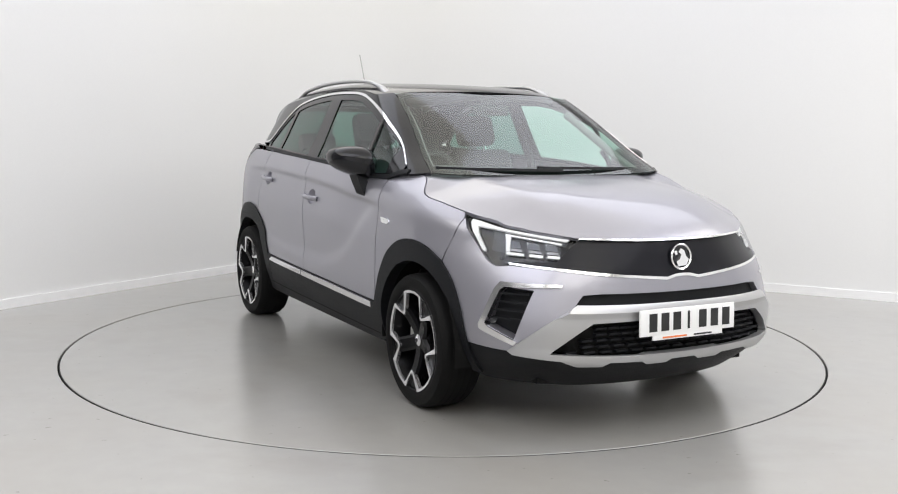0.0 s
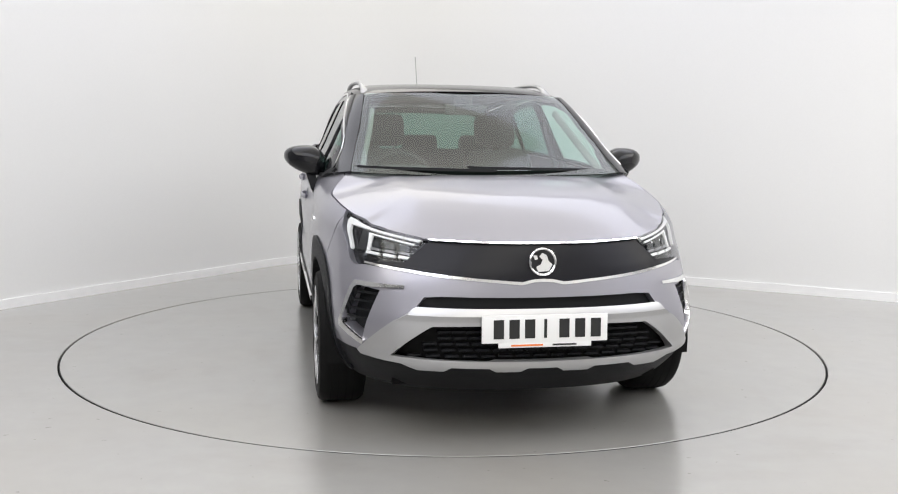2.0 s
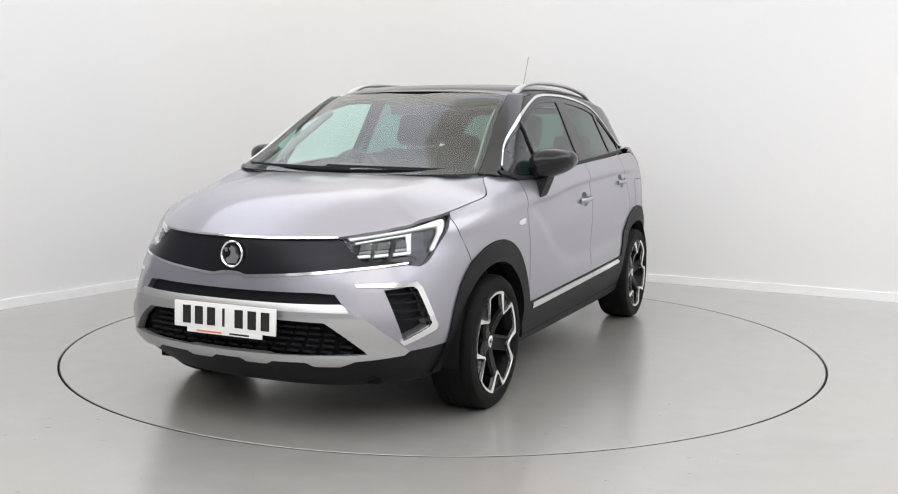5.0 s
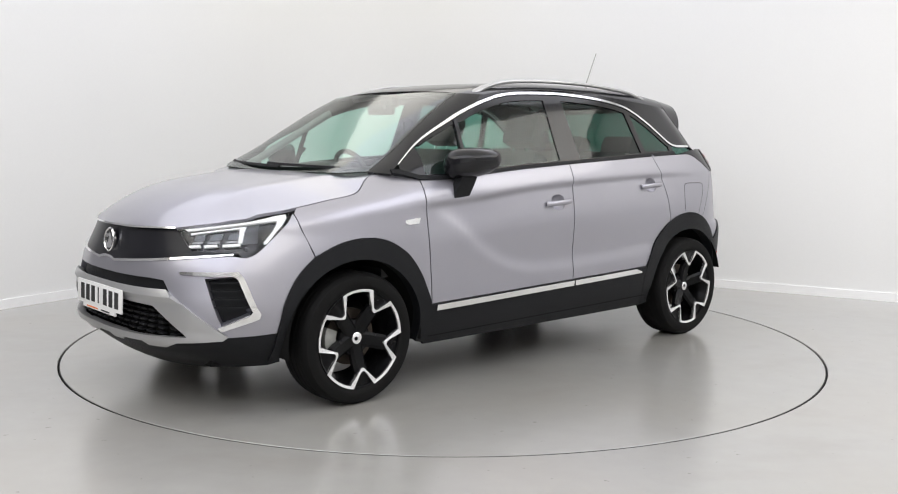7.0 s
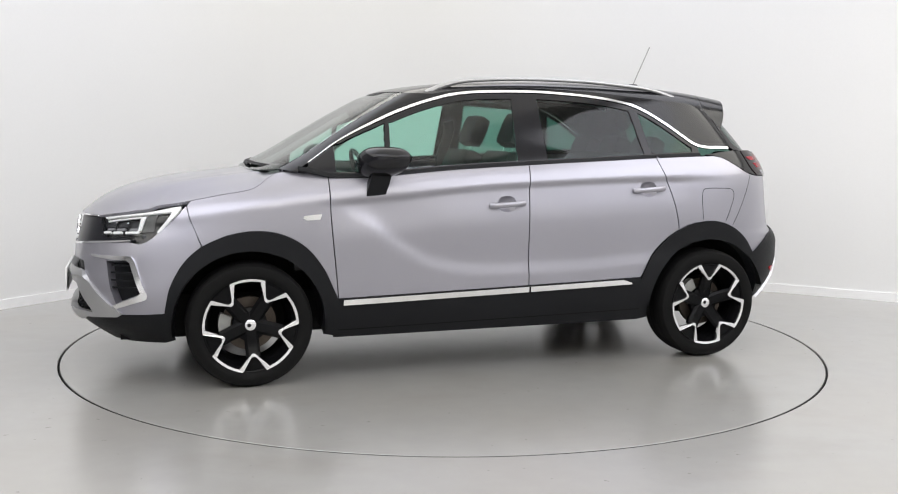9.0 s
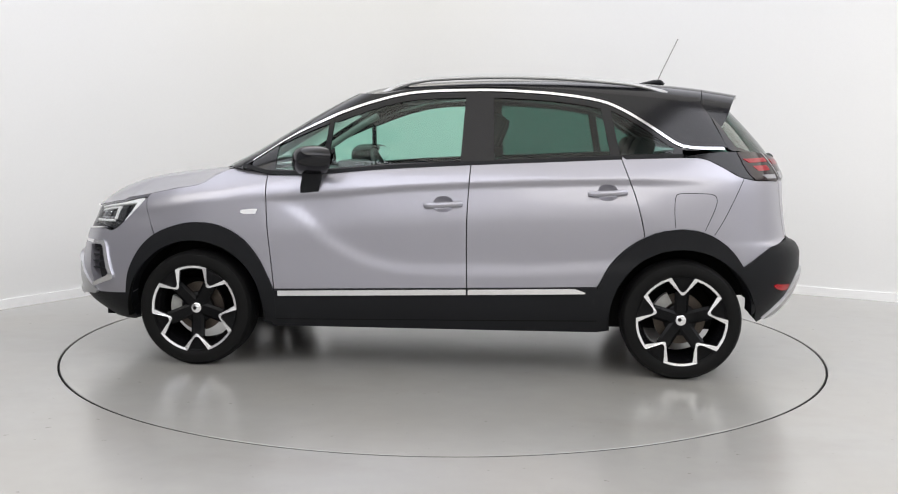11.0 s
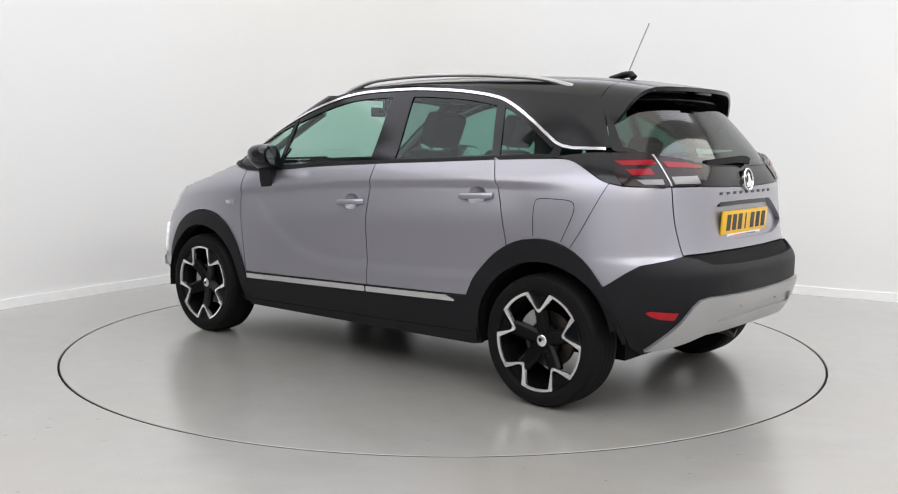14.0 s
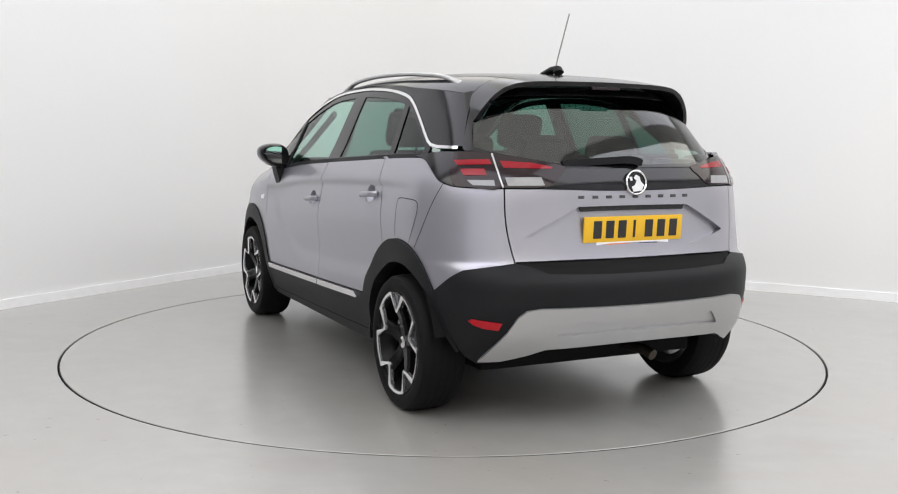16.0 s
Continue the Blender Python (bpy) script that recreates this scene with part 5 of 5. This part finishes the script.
    lathe(bm, [(0.088, 0.03), (0.084, 0.052), (0.055, 0.064), (0.03, 0.068)], 36, turn)
    part("hub_face", bm, M_RIM, hub)
    bm = bmesh.new()
    lathe(bm, [(0.027, 0.066), (0.027, 0.072), (0.022, 0.075)], 28, turn)
    cap = part("hub_cap", bm, M_CHROME, hub, "small chrome hub cap")
    bm = bmesh.new()
    lathe(bm, [(0.010, 0.0735), (0.010, 0.0755)], 16, turn @ Matrix.Translation((0.006, -0.004, 0)))
    part("cap_mark", bm, M_RIM, cap)
    for k in range(5):
        a = 2 * math.pi * k / 5 + math.pi / 2
        bm = bmesh.new()
        lathe(bm, [(0.009, 0.05), (0.009, 0.063)], 6, turn @ Matrix.Translation((0.052 * math.cos(a), 0.052 * math.sin(a), 0)))
        part("wheel_bolt", bm, M_RIM, hub)
    bm = bmesh.new()
    lathe(bm, [(0.135, -0.01), (0.135, 0.012), (0.075, 0.014), (0.07, 0.03)], 48, turn)
    part("brake_disc", bm, M_DISC_BRAKE, hub, "steel brake disc")
    bm = bmesh.new()
    prism(bm, [(0.095 * math.cos(a), 0.095 * math.sin(a)) for a in np.linspace(-1.1, -0.3, 7)] + [(0.155 * math.cos(a), 0.155 * math.sin(a)) for a in np.linspace(-0.3, -1.1, 7)], 0.045, turn @ Matrix.Translation((0, 0, -0.01)))
    part("brake_caliper", bm, M_CALIPER, hub, smooth=False)
    return hub


wheel_fl = wheel("wheel")
wheel_fl.parent = car
wheel_fl["label"] = "black alloy wheel with bright five-lobed rim edge"
OUT = 0.762
wheel_fl.matrix_basis = pose(WHEEL_F, OUT, TYRE, 0, 40, 0)
for x, y, spin, flip in ((WHEEL_R, OUT, 0, 0), (WHEEL_F, -OUT, 36, 180), (WHEEL_R, -OUT, 30, 180)):
    copy_thing(wheel_fl, pose(x, y, TYRE, 0, 0, flip) @ pose(0, 0, 0, 0, spin, 0))

# ---- underside and wheel housings
bm = bmesh.new()
box(bm, (-1.60, -0.58, 0.22), (1.92, 0.58, 0.44))
box(bm, (-0.90, -0.78, 0.24), (0.90, 0.78, 0.44))
box(bm, (1.10, -0.49, 0.40), (1.93, 0.49, 0.80))
box(bm, (-1.74, -0.49, 0.40), (-0.95, 0.49, 0.70))
part("underbody", bm, M_DARK, car, "black underside", smooth=False)
for cx in (WHEEL_F, WHEEL_R):
    bm = bmesh.new()
    rings = []
    for y in (0.845, 0.50):
        rings.append([bm.verts.new((x, y, z)) for x, z in arc(cx, 188 if cx > 0 else 166, -8, 24, 0.381)])
    for k in range(24):
        bm.faces.new((rings[0][k], rings[0][k + 1], rings[1][k + 1], rings[1][k]))
    bm.faces.new(rings[1])
    side_part("wheel_housing", bm, M_DARK)
bm = bmesh.new()
sweep(bm, [(-1.45, -0.20, 0.27), (-1.65, -0.20, 0.28), (-1.74, -0.21, 0.275), (-1.79, -0.22, 0.258)], circle(0.026, 14))
part("exhaust_pipe", bm, M_DISC_BRAKE, car, "steel exhaust tip")

# ---- inside
bm = bmesh.new()
for sgn in (1, -1):
    box(bm, (-0.88, sgn * 0.735 - 0.012, 0.42), (0.86, sgn * 0.735 + 0.012, 1.035))
    box(bm, (-1.50, sgn * 0.735 - 0.012, 0.74), (-0.88, sgn * 0.735 + 0.012, 1.035))
box(bm, (-1.78, -0.62, 0.70), (-1.30, 0.62, 0.78))
part("door_lining", bm, M_DASH, car, "black inner door lining", smooth=False)
bm = bmesh.new()
sweep(bm, [(0.80, -0.72, 0.86), (0.80, -0.40, 0.88), (0.80, 0.40, 0.88), (0.80, 0.72, 0.86)], [(-0.22, -0.30), (0.26, -0.30), (0.30, 0.10), (0.26, 0.17), (0.05, 0.185), (-0.14, 0.165), (-0.22, 0.08)])
dash = part("dashboard", bm, M_DASH, car, "black dashboard", angle=50)
bm = bmesh.new()
box(bm, (0.56, -0.50, 1.02), (0.74, -0.22, 1.10), bevel=0.03)
part("instrument_hood", bm, M_DASH, dash)
bm = bmesh.new()
box(bm, (0.575, -0.11, 0.90), (0.60, 0.11, 1.05), bevel=0.008)
part("display", bm, M_BLACK, dash)
bm = bmesh.new()
m = Matrix.Translation((0.46, -0.36, 1.0)) @ Matrix.Rotation(radians(-68), 4, "Y")
path = [m @ Vector((0.175 * math.cos(a), 0.175 * math.sin(a), 0)) for a in (2 * math.pi * k / 36 for k in range(37))]
sweep(bm, path, circle(0.015, 8), up=m.to_3x3() @ Vector((0, 0, 1)))
box(bm, (-0.05, -0.16, -0.015), (0.04, 0.16, 0.012), m, bevel=0.01)
lathe(bm, [(0.07, -0.03), (0.06, 0.015)], 24, m)
part("steering_wheel", bm, M_DASH, car, "black steering wheel")
bm = bmesh.new()
box(bm, (0.515, -0.115, 1.375), (0.54, 0.115, 1.435), bevel=0.012)
box(bm, (0.48, -0.06, 1.40), (0.565, 0.06, 1.432), bevel=0.01)
box(bm, (0.44, -0.05, 1.42), (0.49, 0.05, 1.475))
part("inside_mirror", bm, M_DASH, car, "black inside mirror with sensor housing")


def seat(x, y, wide, front=True):
    made = new("seat")
    made.parent = car
    made["label"] = "black fabric car seat with headrest"
    hip = 0.60
    lean = 22 if front else 24
    m = Matrix.Translation((x, y, hip)) @ Matrix.Rotation(radians(-lean), 4, "Y")
    bm = bmesh.new()
    box(bm, (x - 0.02, y - wide / 2, 0.46), (x + 0.48, y + wide / 2, hip + 0.03), bevel=0.05)
    part("seat_cushion", bm, M_SEAT, made)
    bm = bmesh.new()
    box(bm, (-0.10, -wide / 2, 0.0), (0.05, wide / 2, 0.62), m, bevel=0.06)
    for v in bm.verts:
        q = m.inverted() @ v.co
        q.y *= 1 - 0.16 * step01((q.z - 0.35) / 0.27)
        v.co = m @ q
    part("seat_back", bm, M_SEAT, made)
    tops = (0.0,) if front else (-0.42, 0.0, 0.42)
    for dy in tops:
        bm = bmesh.new()
        z0 = 0.655 if front else 0.60
        box(bm, (-0.075, dy - 0.13, z0), (0.035, dy + 0.13, z0 + (0.20 if front else 0.13)), m, bevel=0.045)
        part("headrest", bm, M_SEAT, made)
        bm = bmesh.new()
        for s in (-0.06, 0.06):
            box(bm, (-0.03, dy + s - 0.006, 0.58), (-0.018, dy + s + 0.006, z0 + 0.03), m)
        part("headrest_rods", bm, M_CHROME, made)
    return made


seat(0.02, 0.36, 0.50)
seat(0.02, -0.36, 0.50)
seat(-0.83, 0.0, 1.28, front=False)
lining = spline([(0.40, 0.0), (0.40, 0.3), (0.34, 0.50)], 3) + [(x, CABIN(1.515) * CABIN_PLAN(x) - 0.05) for x in np.linspace(0.28, -1.38, 20)] + [(-1.42, 0.3), (-1.43, 0.0)]
part("headlining", patch(lining, roof, GX, GY, off=-0.035, centre=True, inward=Vector((-0.5, 0, 0)), flange=0.01), M_LINING, car, "grey headlining")
bm = bmesh.new()
sweep(bm, spline([(0.34, 0.615, 1.40), (0.1, 0.63, 1.42), (-0.2, 0.66, 1.36), (-0.17, 0.735, 1.10), (-0.16, 0.74, 0.95)], 4)[8:], [(-0.03, -0.012), (0.03, -0.012), (0.03, 0.012), (-0.03, 0.012)], up=Vector((0, 1, 0.3)))
side_part("pillar_lining", bm, M_DASH)
bm = bmesh.new()
sweep(bm, [cabin(*CF(y - 0.055, z)) + Vector((-0.075, 0, -0.03)) for y, z in spline(PILLAR[:-1], 3)], circle(0.016, 10, 0.022))
side_part("screen_pillar_lining", bm, M_LINING, "pale grey inner screen pillar lining")

# ---------------------------------------------------------------- what moves
TURNS = [(0.0, -61.91), (0.5, -64.09), (1.0, -68.10), (1.5, -73.42), (2.0, -79.60), (2.5, -85.50), (3.0, -91.60), (3.5, -97.45), (4.0, -103.50), (4.5, -109.30), (5.0, -115.35),
         (5.2, -117.75), (7.3, -142.3), (7.5, -144.6), (8.0, -150.5), (8.5, -156.3), (9.0, -162.3), (9.2, -164.6), (11.3, -188.7), (11.5, -191.0), (12.0, -196.9), (12.5, -202.55),
         (13.0, -208.55), (13.5, -214.35), (14.0, -220.4), (14.5, -226.2), (15.0, -232.25), (15.5, -238.1), (16.0, -244.25)]
SEAT_X, SEAT_Y = -0.021, 0.015


def motions():
    walk(turntable, [(t, pose(0, 0, 0, 0, 0, a)) for t, a in TURNS])
    rows = []
    for t, a in TURNS:
        c, s = math.cos(radians(a)), math.sin(radians(a))
        rows.append((t, pose(c * SEAT_X - s * SEAT_Y, s * SEAT_X + c * SEAT_Y, 0, 0, 0, a)))
    walk(car, rows)


motions()
